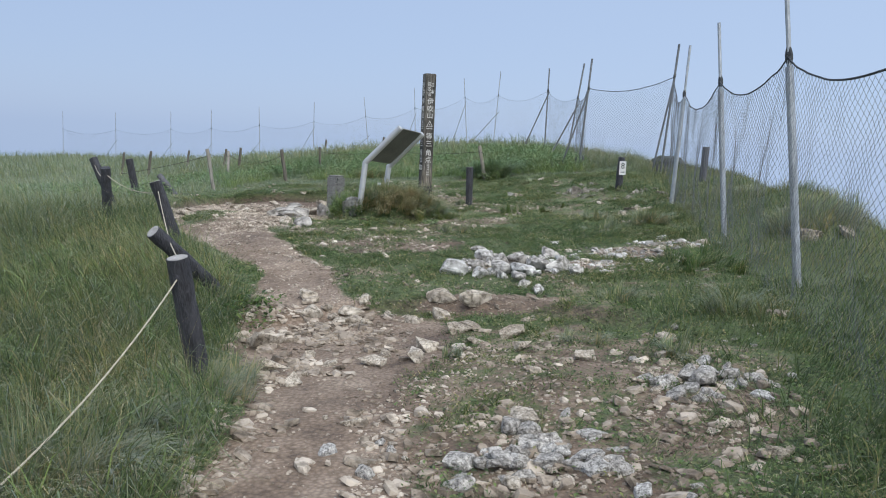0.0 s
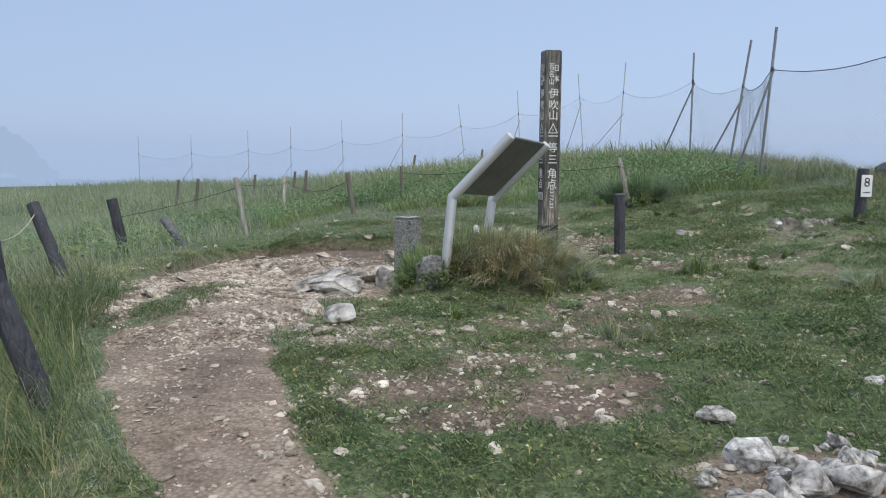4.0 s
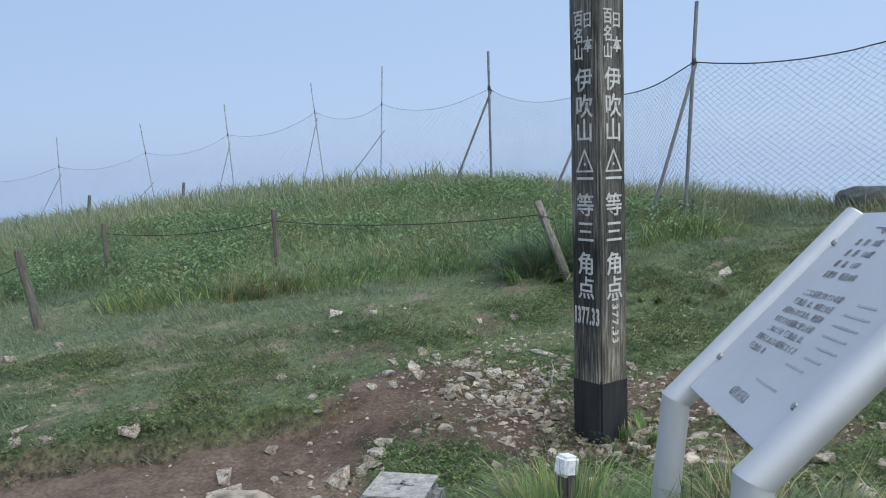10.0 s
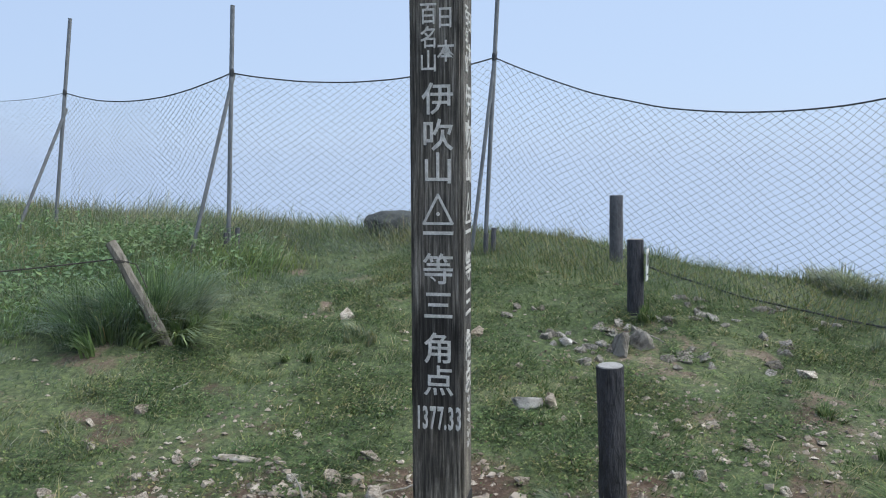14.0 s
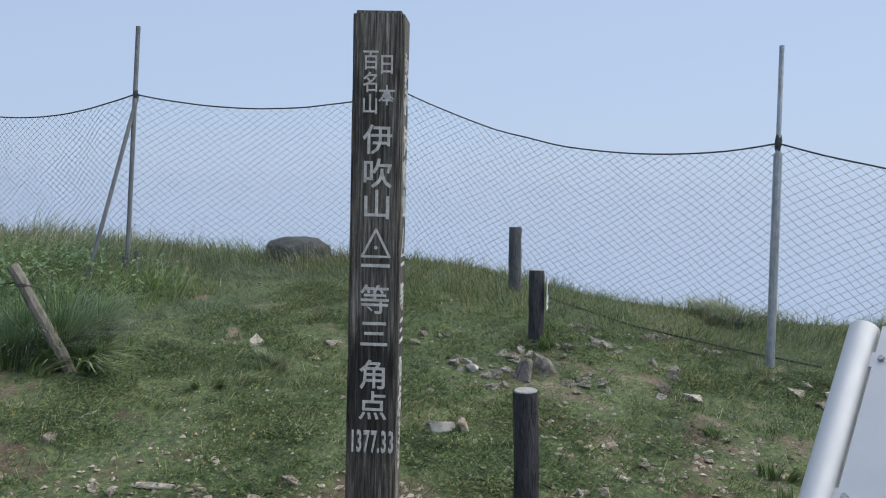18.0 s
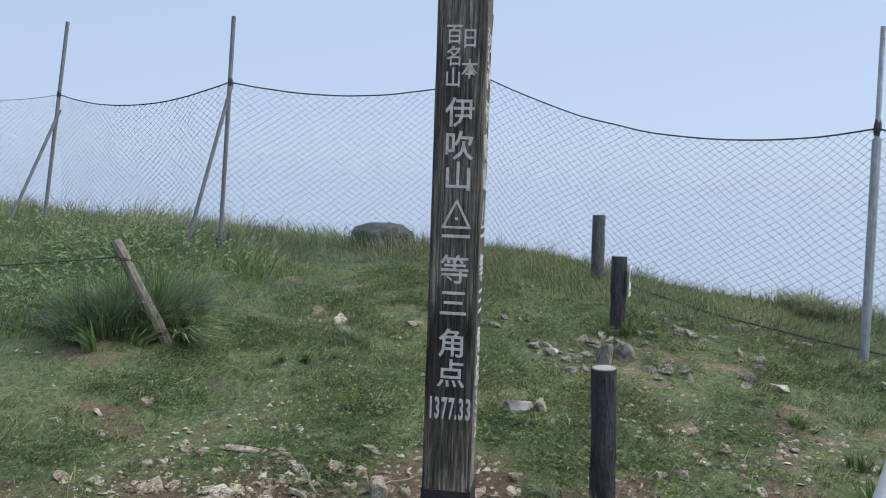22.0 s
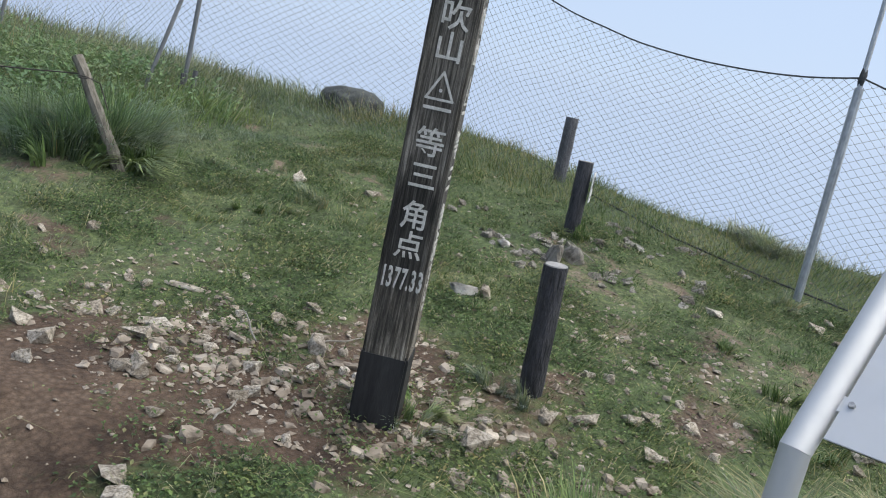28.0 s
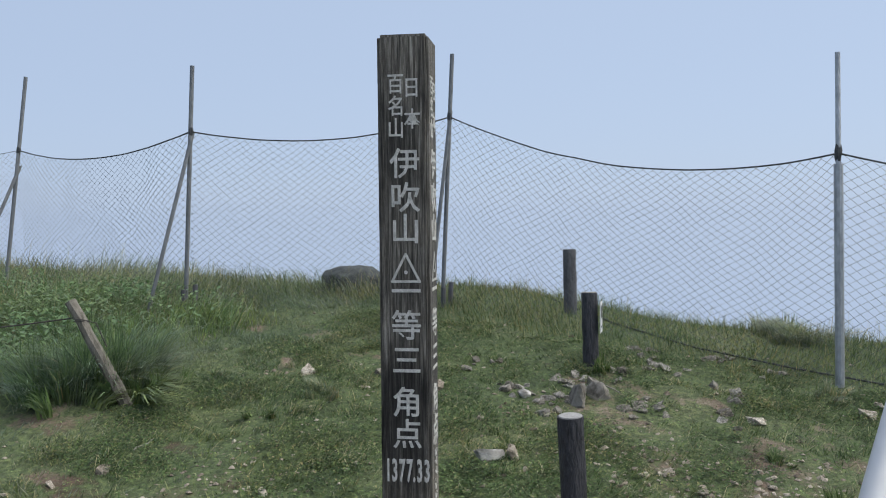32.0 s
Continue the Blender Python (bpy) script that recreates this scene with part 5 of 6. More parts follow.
# the blocks of the ring: place, half length, lean, turn; small rubble lies between them
rng = random.Random(4)
HEAPROCKS = [stone_mesh(worn(390 + k, 0.3, random.uniform(0.18, 0.25), random.uniform(0.14, 0.21), 10, 34, 3, 0.08), GREYSTONE) for k in range(9)]
for k, (x, y, s, rx, rz) in enumerate(((1.08, 5.44, 0.085, 25, 70), (1.27, 5.57, 0.125, 8, 5), (1.44, 5.50, 0.115, 14, 40), (1.61, 5.75, 0.115, 20, -30), (1.80, 5.70, 0.115, 62, 60), (1.44, 5.27, 0.078, 16, 100),
                                       (1.46, 5.01, 0.055, 10, 50), (1.01, 5.90, 0.085, 22, -20), (1.11, 6.36, 0.09, 48, 30), (1.28, 6.10, 0.095, 55, 65), (1.45, 6.14, 0.105, 28, 150), (1.76, 6.45, 0.10, 35, 20),
                                       (1.04, 6.83, 0.066, 12, 200), (1.15, 6.04, 0.07, 40, 110), (1.57, 5.45, 0.055, 15, 250), (1.58, 4.73, 0.058, 50, 80), (1.94, 5.50, 0.08, 24, 35))):
    ob = new("stone", HEAPROCKS[k % 9])
    ob.parent = heap
    ob.matrix_basis = pose(x - 1.42, y - 6.0, zat(x, y) - zat(1.42, 6.0) + s * 0.5, rx, 0, rz) @ Matrix.Scale(s / 0.25, 4)
for k in range(80):
    a, rr = rng.uniform(0, 2 * math.pi), rng.uniform(0.3, 1.0)
    x, y = 0.52 * rr * math.cos(a), 0.66 * rr * math.sin(a)
    s = rng.uniform(0.025, 0.065)
    ob = new("stone", rng.choice(HEAPROCKS))
    ob.parent = heap
    ob.matrix_basis = pose(x, y, zat(1.42 + x, 6.0 + y) - zat(1.42, 6.0) + s * 0.35, rng.uniform(-40, 40), rng.uniform(-40, 40), rng.uniform(0, 360)) @ Matrix.Scale(s / 0.27, 4)

# pale rocks kicked together at the step in the path
STEPROCKS = [stone_mesh(worn(420 + k, 0.3, random.uniform(0.19, 0.26), random.uniform(0.12, 0.19), 10, 34, 3, 0.08), STONE) for k in range(7)]
for k, (x, y, s) in enumerate(((-0.35, 4.58, 0.085), (-0.20, 4.18, 0.10), (0.08, 4.28, 0.09), (0.02, 4.05, 0.055), (0.15, 4.48, 0.065), (0.59, 4.13, 0.06), (0.79, 4.22, 0.085), (0.13, 4.08, 0.075), (-0.03, 4.20, 0.055), (-0.27, 4.42, 0.06), (0.24, 4.02, 0.05), (1.06, 4.43, 0.12), (0.78, 4.52, 0.10), (-0.12, 4.34, 0.05))):
    ob = new("stone", STEPROCKS[k % 7])
    ob.matrix_basis = pose(x, y, zat(x, y) + s * 0.3, rng.uniform(-18, 18), rng.uniform(-18, 18), rng.uniform(0, 360)) @ Matrix.Scale(s / 0.27, 4)
    tagged(ob, "pale angular limestone rock lying at a step in the path", "stone", "rocks at the step in the path")

# loose stones strewn over the bare ground
rng = random.Random(11)
made = 0
while made < 80:
    x, y = (rng.uniform(-0.9, 2.9), rng.uniform(0.6, 5.0)) if made < 30 else (rng.uniform(-4.3, -0.9), rng.uniform(8.2, 13.3)) if made < 50 else (rng.uniform(-1.8, 2.2), rng.uniform(11.2, 14.2)) if made < 74 else (rng.uniform(2.0, 3.7), rng.uniform(6.2, 7.6))
    if rng.random() > float(soil(np.array([x]), np.array([y]))[0]) ** 0.8 + 0.06 or ell(x, y, -0.35, 10.6, 0.8, 0.8) < 1:
        continue
    s = min(0.09, 0.024 + rng.expovariate(1 / 0.018))
    put_stone(PEBBLES, x, y, s, "loose angular limestone stone on trodden soil", 22, 0.12, group="loose stones on the ground")
    made += 1


def scatter(count, x0, x1, y0, y1, seed, weight):
    r = np.random.default_rng(seed)
    got = []
    total = 0
    while total < count:
        x, y = r.uniform(x0, x1, count * 2), r.uniform(y0, y1, count * 2)
        ok = r.random(count * 2) < weight(x, y)
        got.append(np.stack([x[ok], y[ok]], -1))
        total += int(ok.sum())
        if not ok.any():
            break
    return np.concatenate(got)[:count], r


def bulk(name, verts, faces, mat, label, category, smooth=False):
    """One mesh from arrays of equal polygons."""
    me = bpy.data.meshes.new(name)
    me.vertices.add(len(verts))
    me.vertices.foreach_set("co", np.ascontiguousarray(verts, np.float32).ravel())
    n, k = faces.shape
    me.loops.add(n * k)
    me.loops.foreach_set("vertex_index", np.ascontiguousarray(faces, np.int32).ravel())
    me.polygons.add(n)
    me.polygons.foreach_set("loop_start", np.arange(0, n * k, k, dtype=np.int32))
    me.polygons.foreach_set("use_smooth", [smooth] * n)
    me.update(calc_edges=True)
    me.validate()
    me.materials.append(mat)
    ob = new(name, me)
    if label:
        tagged(ob, label, category, kind="stuff")
    return ob


def gravel(name, count, area, seed, lo, hi, weight, label):
    P, r = scatter(count, *area, seed, weight)
    n = len(P)
    z = height(P[:, 0], P[:, 1])
    base = np.array([(1, 0, 0), (-0.9, 0.2, 0), (0.1, 0.8, 0.1), (-0.1, -0.75, -0.05), (0.15, 0.05, 0.55), (0, 0, -0.5)])
    tri = np.array([(0, 2, 4), (2, 1, 4), (1, 3, 4), (3, 0, 4), (2, 0, 5), (1, 2, 5), (3, 1, 5), (0, 3, 5)])
    s = lo + (hi - lo) * r.random(n) ** 3
    V = base[None] * (1 + r.uniform(-0.35, 0.35, (n, 6, 3))) * s[:, None, None]
    a = r.uniform(0, 2 * np.pi, n)
    c, q = np.cos(a)[:, None], np.sin(a)[:, None]
    X, Y = V[:, :, 0] * c - V[:, :, 1] * q, V[:, :, 0] * q + V[:, :, 1] * c
    Z = V[:, :, 2] + X * r.uniform(-0.4, 0.4, n)[:, None]
    W = np.stack([X + P[:, 0:1], Y + P[:, 1:2], Z + (z + s * 0.12)[:, None]], -1)
    bulk(name, W.reshape(-1, 3), (tri[None] + 6 * np.arange(n)[:, None, None]).reshape(-1, 3), GRAVEL, label, "gravel")


def plates(name, count, area, seed, lo, hi, weight, label, mat=GRAVEL):
    """Flat broken plates of limestone, many shapes in one mesh."""
    P, r = scatter(count, *area, seed, weight)
    verts, faces, at = [], [], 0
    shapes = [(np.array([v.co[:] for v in me.vertices]), np.array([p.vertices[:] for p in me.polygons])) for me in CHIPS]
    single = 0
    for (x, y), k in zip(P, r.integers(0, len(shapes), len(P))):
        v, f = shapes[k]
        u = r.random() ** 2.5
        s = lo + (hi - lo) * u
        turn = Euler((r.uniform(-0.35, 0.35), r.uniform(-0.35, 0.35), r.uniform(0, 6.28)))
        if u > 0.55 and single < 12:
            single += 1
            ob = new("stone", CHIPS[k])
            ob.matrix_basis = Matrix.LocRotScale((x, y, zat(x, y) + s * 0.16), turn, (s, s, s))
            tagged(ob, "flat angular limestone plate lying on trodden soil", "stone", "flat stones on the ground")
            continue
        verts.append(v @ np.array(turn.to_matrix()).T * s + np.array([x, y, zat(x, y) + s * 0.16]))
        faces.append(f + at)
        at += len(v)
    bulk(name, np.concatenate(verts), np.concatenate(faces), mat, label, "stones")


def trodden(x, y):
    """1 along the bare lane that feet keep clear of chips, 0 away from it."""
    best = np.full_like(x, 9.0)
    for ax, ay, bx, by, w in ((0.45, -1.0, 0.33, 1.6, 0.26), (0.33, 1.6, 0.18, 2.5, 0.22), (-0.35, 4.5, -0.75, 5.6, 0.34), (-0.75, 5.6, -1.1, 6.2, 0.2), (-1.3, 7.0, -1.6, 7.7, 0.28)):
        dx, dy = bx - ax, by - ay
        t = np.clip(((x - ax) * dx + (y - ay) * dy) / (dx * dx + dy * dy), 0, 1)
        best = np.minimum(best, np.hypot(x - ax - t * dx, y - ay - t * dy) / w)
    return 1 - step(0.6, 1.25, best + 0.5 * (fbm(x * 3, y * 3) - 0.5))


def bare(x, y):
    return soil(x, y) ** 1.4 * (ell(x, y, -0.35, 10.6, 0.85, 0.8) > 1)


plates("broken_stones", 1700, (-0.9, 2.9, 0.6, 4.7), 6, 0.012, 0.07, lambda x, y: (1 - 0.92 * trodden(x, y)) * (1 - 0.9 * step(1.2, 1.9, x) * step(2.5, 3.1, y)) * (1 - 0.8 * step(3.8, 4.1, y) * step(0.4, 0.8, x)) * (0.2 + bare(x, y)) * (fbm(x * 1.3 + 3, y * 1.3) > 0.40) * step(2.9, 2.4, x), "broken limestone plates strewn over the path")
plates("broken_stones", 3000, (-4.3, -0.9, 8.3, 12.9), 7, 0.007, 0.045, lambda x, y: (1 - 0.8 * trodden(x, y)) * bare(x, y) * (0.25 + (fbm(x * 1.1 + 8, y * 1.1) > 0.45)) * step(12.7, 12.0, y + 0.25 * x + 0.6), "broken limestone plates on the worn path")
plates("broken_stones", 800, (-1.6, 2.2, 11.2, 14.2), 8, 0.011, 0.058, lambda x, y: bare(x, y) * (0.2 + (fbm(x * 1.6 + 8, y * 1.6) > 0.47)) * (1 - 0.7 * step(1.0, 1.4, x)) * (0.15 + step(-1.0, -0.3, x)) * step(14.0, 13.4, y), "broken limestone pieces round the summit post")
plates("broken_stones", 280, (1.7, 3.9, 5.6, 7.9), 9, 0.016, 0.075, bare, "broken grey limestone pieces beside the stone heap", GREYSTONE)
plates("broken_stones", 200, (-0.6, 0.9, 2.5, 4.5), 14, 0.02, 0.075, lambda x, y: 1 - step(0.5, 1.15, ell(x, y, 0.15, 3.5, 0.62, 0.95) + 0.5 * (fbm(x * 2.5, y * 2.5) - 0.5)), "broad broken limestone plates where the path steps down")
plates("broken_stones", 1000, (-1.6, 3.4, 5.0, 10.4), 10, 0.010, 0.05, lambda x, y: (1 - 0.9 * trodden(x, y)) * (bare(x, y) + 0.04) * (0.15 + 0.85 * step(-0.4, 0.1, x + 0.42 * (y - 4.6))), "stray limestone pieces in the turf")
plates("broken_stones", 420, (-2.6, 0.2, 4.5, 8.6), 15, 0.008, 0.04, lambda x, y: (1 - 0.75 * trodden(x, y)) * bare(x, y), "small limestone shards trodden into the path")
plates("broken_stones", 900, (0.2, 2.4, 0.9, 3.0), 12, 0.007, 0.032, lambda x, y: (1 - 0.95 * trodden(x, y)) * (fbm(x * 3.3, y * 3.3) > 0.42) * 1.0 - step(0.6, 1.1, ell(x, y, 1.25, 1.95, 1.05, 1.0) + 0.5 * (fbm(x * 2.5, y * 2.5) - 0.5)), "small broken limestone chips packed in the path")
gravel("gravel", 8000, (-1.2, 3.0, 0.4, 4.8), 1, 0.004, 0.020, lambda x, y: (1 - 0.9 * step(1.4, 2.0, x) * step(2.5, 3.1, y)) * (1 - 0.85 * trodden(x, y)) * (0.15 + bare(x, y)) * (0.12 + 0.88 * (fbm(x * 1.3 + 3, y * 1.3) > 0.45)), "pale limestone gravel and chips strewn over the path")
gravel("gravel", 12000, (-4.4, -0.8, 7.8, 13.0), 2, 0.006, 0.026, lambda x, y: (1 - 0.7 * trodden(x, y)) * bare(x, y) * step(13.0, 12.0, y), "broken limestone chips covering the worn path")
gravel("gravel", 3500, (-1.6, 2.6, 11.0, 14.4), 3, 0.005, 0.026, lambda x, y: (0.05 + bare(x, y)) * (0.1 + step(-1.1, -0.2, x)), "small stones and chips round the summit post")
gravel("gravel", 5000, (-2.6, 3.8, 4.8, 10.6), 4, 0.005, 0.026, lambda x, y: (1 - 0.8 * trodden(x, y)) * (bare(x, y) + 0.06) * (0.2 + 0.8 * step(-0.4, 0.1, x + 0.42 * (y - 4.6))), "scattered chips among the turf")
gravel("gravel", 3500, (-2.6, 0.3, 4.4, 8.6), 6, 0.004, 0.016, lambda x, y: (1 - 0.5 * trodden(x, y)) * bare(x, y), "fine limestone grit trodden into the path")
gravel("gravel", 1800, (-4.6, 5.0, 5.0, 19.0), 5, 0.01, 0.03, lambda x, y: 0.2 + 0 * x, "odd stones showing through the grass")


# ---- grass ----
def blades(P, r, h, w, lean, curl=0.55, sliver=False):
    """Tapered bent blades: five points and three triangles each; slivers are one triangle."""
    n = len(P)
    z = height(P[:, 0], P[:, 1])
    a = r.uniform(0, 2 * np.pi, n)
    b = 9.0 * fbm(P[:, 0] * 0.7 + 3, P[:, 1] * 0.7) + r.normal(0, 1.1, n)
    side = np.stack([np.cos(a), np.sin(a), np.zeros(n)], -1) * (w / 2)[:, None]
    way = np.stack([np.cos(b), np.sin(b), np.zeros(n)], -1) * (lean * h)[:, None]
    root = np.stack([P[:, 0], P[:, 1], z - 0.01], -1)
    up = np.array([0, 0, 1.0])
    mid = root + way * 0.35 + up * (h * 0.6)[:, None]
    tip = root + way + up * (h * np.sqrt(np.maximum(0.15, 1 - lean * lean * curl)))[:, None]
    if sliver:
        return np.stack([root - side, root + side, tip], 1).reshape(-1, 3), np.arange(3 * n).reshape(-1, 3)
    V = np.stack([root - side, root + side, mid + side * 0.75, mid - side * 0.75, tip], 1).reshape(-1, 3)
    F = (np.array([(0, 1, 2), (0, 2, 3), (3, 2, 4)])[None] + 5 * np.arange(n)[:, None, None]).reshape(-1, 3)
    return V, F


def lawn(name, count, area, seed, h, w, lean, weight, mat, label):
    P, r = scatter(count, *area, seed, weight)
    n = len(P)
    clump = step(0.36, 0.66, vnoise(P[:, 0] * 8.5 + 3, P[:, 1] * 8.5) * 0.6 + vnoise(P[:, 0] * 19, P[:, 1] * 19 + 4) * 0.4)
    hh = (h[0] + (h[1] - h[0]) * r.random(n) ** 1.6) * (0.45 + 1.05 * fbm(P[:, 0] * 1.9 + 7, P[:, 1] * 1.9)) * (0.5 + 0.85 * clump)
    V, F = blades(P, r, hh, w[0] + (w[1] - w[0]) * r.random(n), r.uniform(lean[0], lean[1], n), sliver=h[1] < 0.08)
    bulk(name, V, F, mat, label, "grass", True)


def mound(x, y):
    return ell(x, y, -0.32, 10.6, 0.8, 0.78)


def longzone(x, y):
    """Where the grass stands tall, from 0 to 1."""
    verge = np.interp(y, (-2, 1.5, 3, 5, 6.5, 8, 9.5), (0.22, 0.02, -0.42, -0.98, -1.8, -2.85, -3.4))
    left = step(-0.02, 0.3, verge - x + 0.4 * (fbm(x * 1.5, y * 1.5) - 0.5)) * (y < 9.5)
    left = np.maximum(left, step(-4.2, -4.8, x) * (y >= 9.5))
    back = step(16.2, 17.6, y + 0.22 * np.minimum(x, 1.0) + 0.5 * (fbm(x * 0.9, y * 0.9) - 0.5)) * (1 - step(-2.6, -3.4, x) * (1 - step(18.6, 19.6, y)))
    right = step(3.3, 4.0, x - 0.06 * (y - 7) + 0.7 * (fbm(x, y) - 0.5)) * (1 - 0.55 * step(9.8, 11, y) * (1 - step(3.9, 4.4, x)))
    return np.clip(np.maximum(np.maximum(left, back), right), 0, 1) * (outside(x, y) < 3.2)


def shortw(x, y):
    return np.clip(1 - soil(x, y) * 1.35, 0.0, 1) * (1 - 0.75 * longzone(x, y)) * (0.5 + 0.5 * (fbm(x * 2.4, y * 2.4) > 0.42)) * (outside(x, y) < 2.5)


lawn("turf", 190000, (-1.6, 3.8, -0.8, 8.4), 21, (0.018, 0.06), (0.005, 0.009), (0.4, 1.3), lambda x, y: shortw(x, y) * step(-0.8, 0.6, y), TURF, "short trampled turf between the stones")
lawn("turf", 270000, (-4.4, 4.2, 8.0, 15.4), 22, (0.015, 0.055), (0.005, 0.009), (0.4, 1.4), shortw, TURF, "short clover turf round the summit post")
lawn("turf", 30000, (-4.8, -1.4, 2.5, 12.0), 20, (0.03, 0.09), (0.004, 0.007), (0.3, 1.2), shortw, TALL, "rough turf between the path and the posts")
lawn("turf", 130000, (-6.0, 5.0, 11.5, 19.0), 23, (0.025, 0.075), (0.008, 0.013), (0.4, 1.3), lambda x, y: shortw(x, y) * step(14.4, 16.4, y + 1.8 * step(-0.6, -2.2, x) + 3.0 * (fbm(x * 1.2, y * 1.2) - 0.5)), MISTTURF, "short green turf behind the path")
lawn("tall_grass", 115000, (-7.5, 0.2, -2.5, 9.6), 24, (0.08, 0.36), (0.003, 0.007), (0.3, 1.4), lambda x, y: longzone(x, y) * (x < 0) * (0.04 + 0.96 * step(-6.5, -3.6, x + 0.8 * fbm(x, y)) * step(-2.5, 0.4, y)) * step(-7.5, -6.0, x), MEADOW, "long wet grass along the posts beside the path")
lawn("tall_grass", 9000, (-3.4, 0.2, 0.2, 7.0), 48, (0.10, 0.34), (0.004, 0.010), (0.4, 1.5), lambda x, y: longzone(x, y) * (x < 0) * (fbm(x * 1.2 + 2, y * 1.2) > 0.47), FRESH, "bright green blades in the long grass by the posts")
lawn("dead_grass", 5000, (-3.4, 0.2, 0.2, 7.0), 49, (0.10, 0.34), (0.002, 0.005), (0.6, 1.7), lambda x, y: longzone(x, y) * (x < 0) * (fbm(x * 1.2 + 7, y * 1.2) > 0.5), STRAW, "dry straw caught in the long grass by the posts")
lawn("tall_grass", 34000, (-14, -3.8, 2.0, 20.0), 25, (0.12, 0.36), (0.008, 0.014), (0.2, 0.9), lambda x, y: longzone(x, y) * step(-14, -9, x) * step(2.0, 5.0, y), MISTGRASS, "long grass of the misty meadow")
lawn("tall_grass", 72000, (2.6, 7.4, 3.0, 19.0), 26, (0.04, 0.19), (0.0026, 0.006), (0.3, 1.4), lambda x, y: longzone(x, y) * step(7.4, 5.8, x) * step(3.0, 5.0, y), MEADOW, "long grass along the foot of the net fence")
lawn("tall_grass", 82000, (-7.0, 5.6, 15.8, 26.0), 27, (0.08, 0.30), (0.004, 0.009), (0.3, 1.2), longzone, TALL, "tall grass covering the summit knoll")
lawn("tall_grass", 26000, (-6.5, 3.4, 15.6, 24.0), 46, (0.12, 0.36), (0.005, 0.011), (0.4, 1.4), longzone, WEED, "soft green grass among the weeds on the knoll")
lawn("tall_grass", 7000, (-6.5, 3.2, 15.0, 18.4), 47, (0.10, 0.30), (0.007, 0.013), (0.4, 1.5), lambda x, y: 4 * longzone(x, y) * (1 - longzone(x, y)), FRESH, "broad pale green blades edging the weeds")
lawn("tall_grass", 30000, (-22, 3, 22, 42.0), 28, (0.15, 0.4), (0.014, 0.026), (0.2, 0.8), lambda x, y: 1.0 * (outside(x, y) < 2.0), MISTGRASS, "tall grass on the far slope")
lawn("tall_grass", 17000, (1.6, 5.4, -1.0, 4.8), 29, (0.05, 0.22), (0.004, 0.007), (0.3, 1.3), lambda x, y: np.clip(0.5 * step(1.5, 2.4, x) + 0.5 * step(2.7, 3.3, x) - soil(x, y) * 0.8, 0, 1) * step(5.4, 4.2, x) * step(-1.0, 0.6, y), MEADOW, "rough grass among bedded rocks")
lawn("seed_stalks", 7000, (2.8, 7.0, 6.0, 19.0), 41, (0.14, 0.30), (0.0016, 0.003), (0.1, 0.7), longzone, STRAW, "thin pale seed stalks along the skyline")
lawn("seed_stalks", 4200, (-6.0, 4.5, 17.0, 27.0), 42, (0.25, 0.5), (0.003, 0.005), (0.1, 0.7), longzone, STRAW, "thin pale seed stalks on the knoll")
lawn("seed_stalks", 2600, (-3.6, -0.3, 0.4, 8.5), 43, (0.25, 0.5), (0.0016, 0.003), (0.2, 1.0), lambda x, y: longzone(x, y) * (x < 0), STRAW, "thin pale dry stalks in the long grass")


def leaves(name, count, area, seed, size, hmax, weight, mat, label):
    """Broad pointed leaves on low weeds, each folded along its midrib."""
    P, r = scatter(count, *area, seed, weight)
    n = len(P)
    z = height(P[:, 0], P[:, 1]) + r.random(n) ** 0.7 * hmax
    s = size[0] + (size[1] - size[0]) * r.random(n)
    a, t = r.uniform(0, 2 * np.pi, n), r.uniform(-0.5, 0.75, n)
    d = np.stack([np.cos(a) * np.cos(t), np.sin(a) * np.cos(t), np.sin(t)], -1) * s[:, None]
    q = np.stack([-np.sin(a), np.cos(a), np.zeros(n)], -1) * (s * 0.32)[:, None]
    c = np.stack([P[:, 0], P[:, 1], z], -1)
    lift = np.array([0, 0, 1.0]) * (s * 0.14)[:, None]
    V = np.stack([c, c + d * 0.45 + q + lift, c + d, c + d * 0.45 - q + lift], 1).reshape(-1, 3)
    F = (np.array([(0, 1, 2), (0, 2, 3)])[None] + 4 * np.arange(n)[:, None, None]).reshape(-1, 3)
    bulk(name, V, F, mat, label, "weeds")


leaves("leafy_weeds", 40000, (-6.5, 3.2, 15.8, 24.0), 31, (0.03, 0.075), 0.27, lambda x, y: longzone(x, y) * (0.12 + step(0.36, 0.66, fbm(x * 0.9 + 4, y * 0.9) + 0.16 * (fbm(x * 5, y * 5) - 0.5))), WEED, "leafy green weeds on the summit knoll")
leaves("leafy_weeds", 7000, (-9.0, -3.6, 11.0, 20.0), 32, (0.04, 0.08), 0.2, lambda x, y: longzone(x, y) * (fbm(x * 0.9, y * 0.9) > 0.45), WEED, "leafy weeds in the meadow")
leaves("clover", 105000, (-3.6, 4.0, 8.2, 15.6), 33, (0.012, 0.026), 0.035, lambda x, y: shortw(x, y) * step(0.3, 0.65, fbm(x * 2.4, y * 2.4 + 8)), TURF, "low clover leaves in the turf")
leaves("clover", 60000, (-1.4, 3.4, 1.0, 9.0), 34, (0.012, 0.026), 0.03, shortw, TURF, "low plantain and clover in the trampled turf")
leaves("leafy_weeds", 260, (-0.95, -0.45, 3.75, 4.35), 38, (0.03, 0.06), 0.12, lambda x, y: 0.9 + 0 * x, LUSH, "dark broad leaves at the foot of a fallen post")
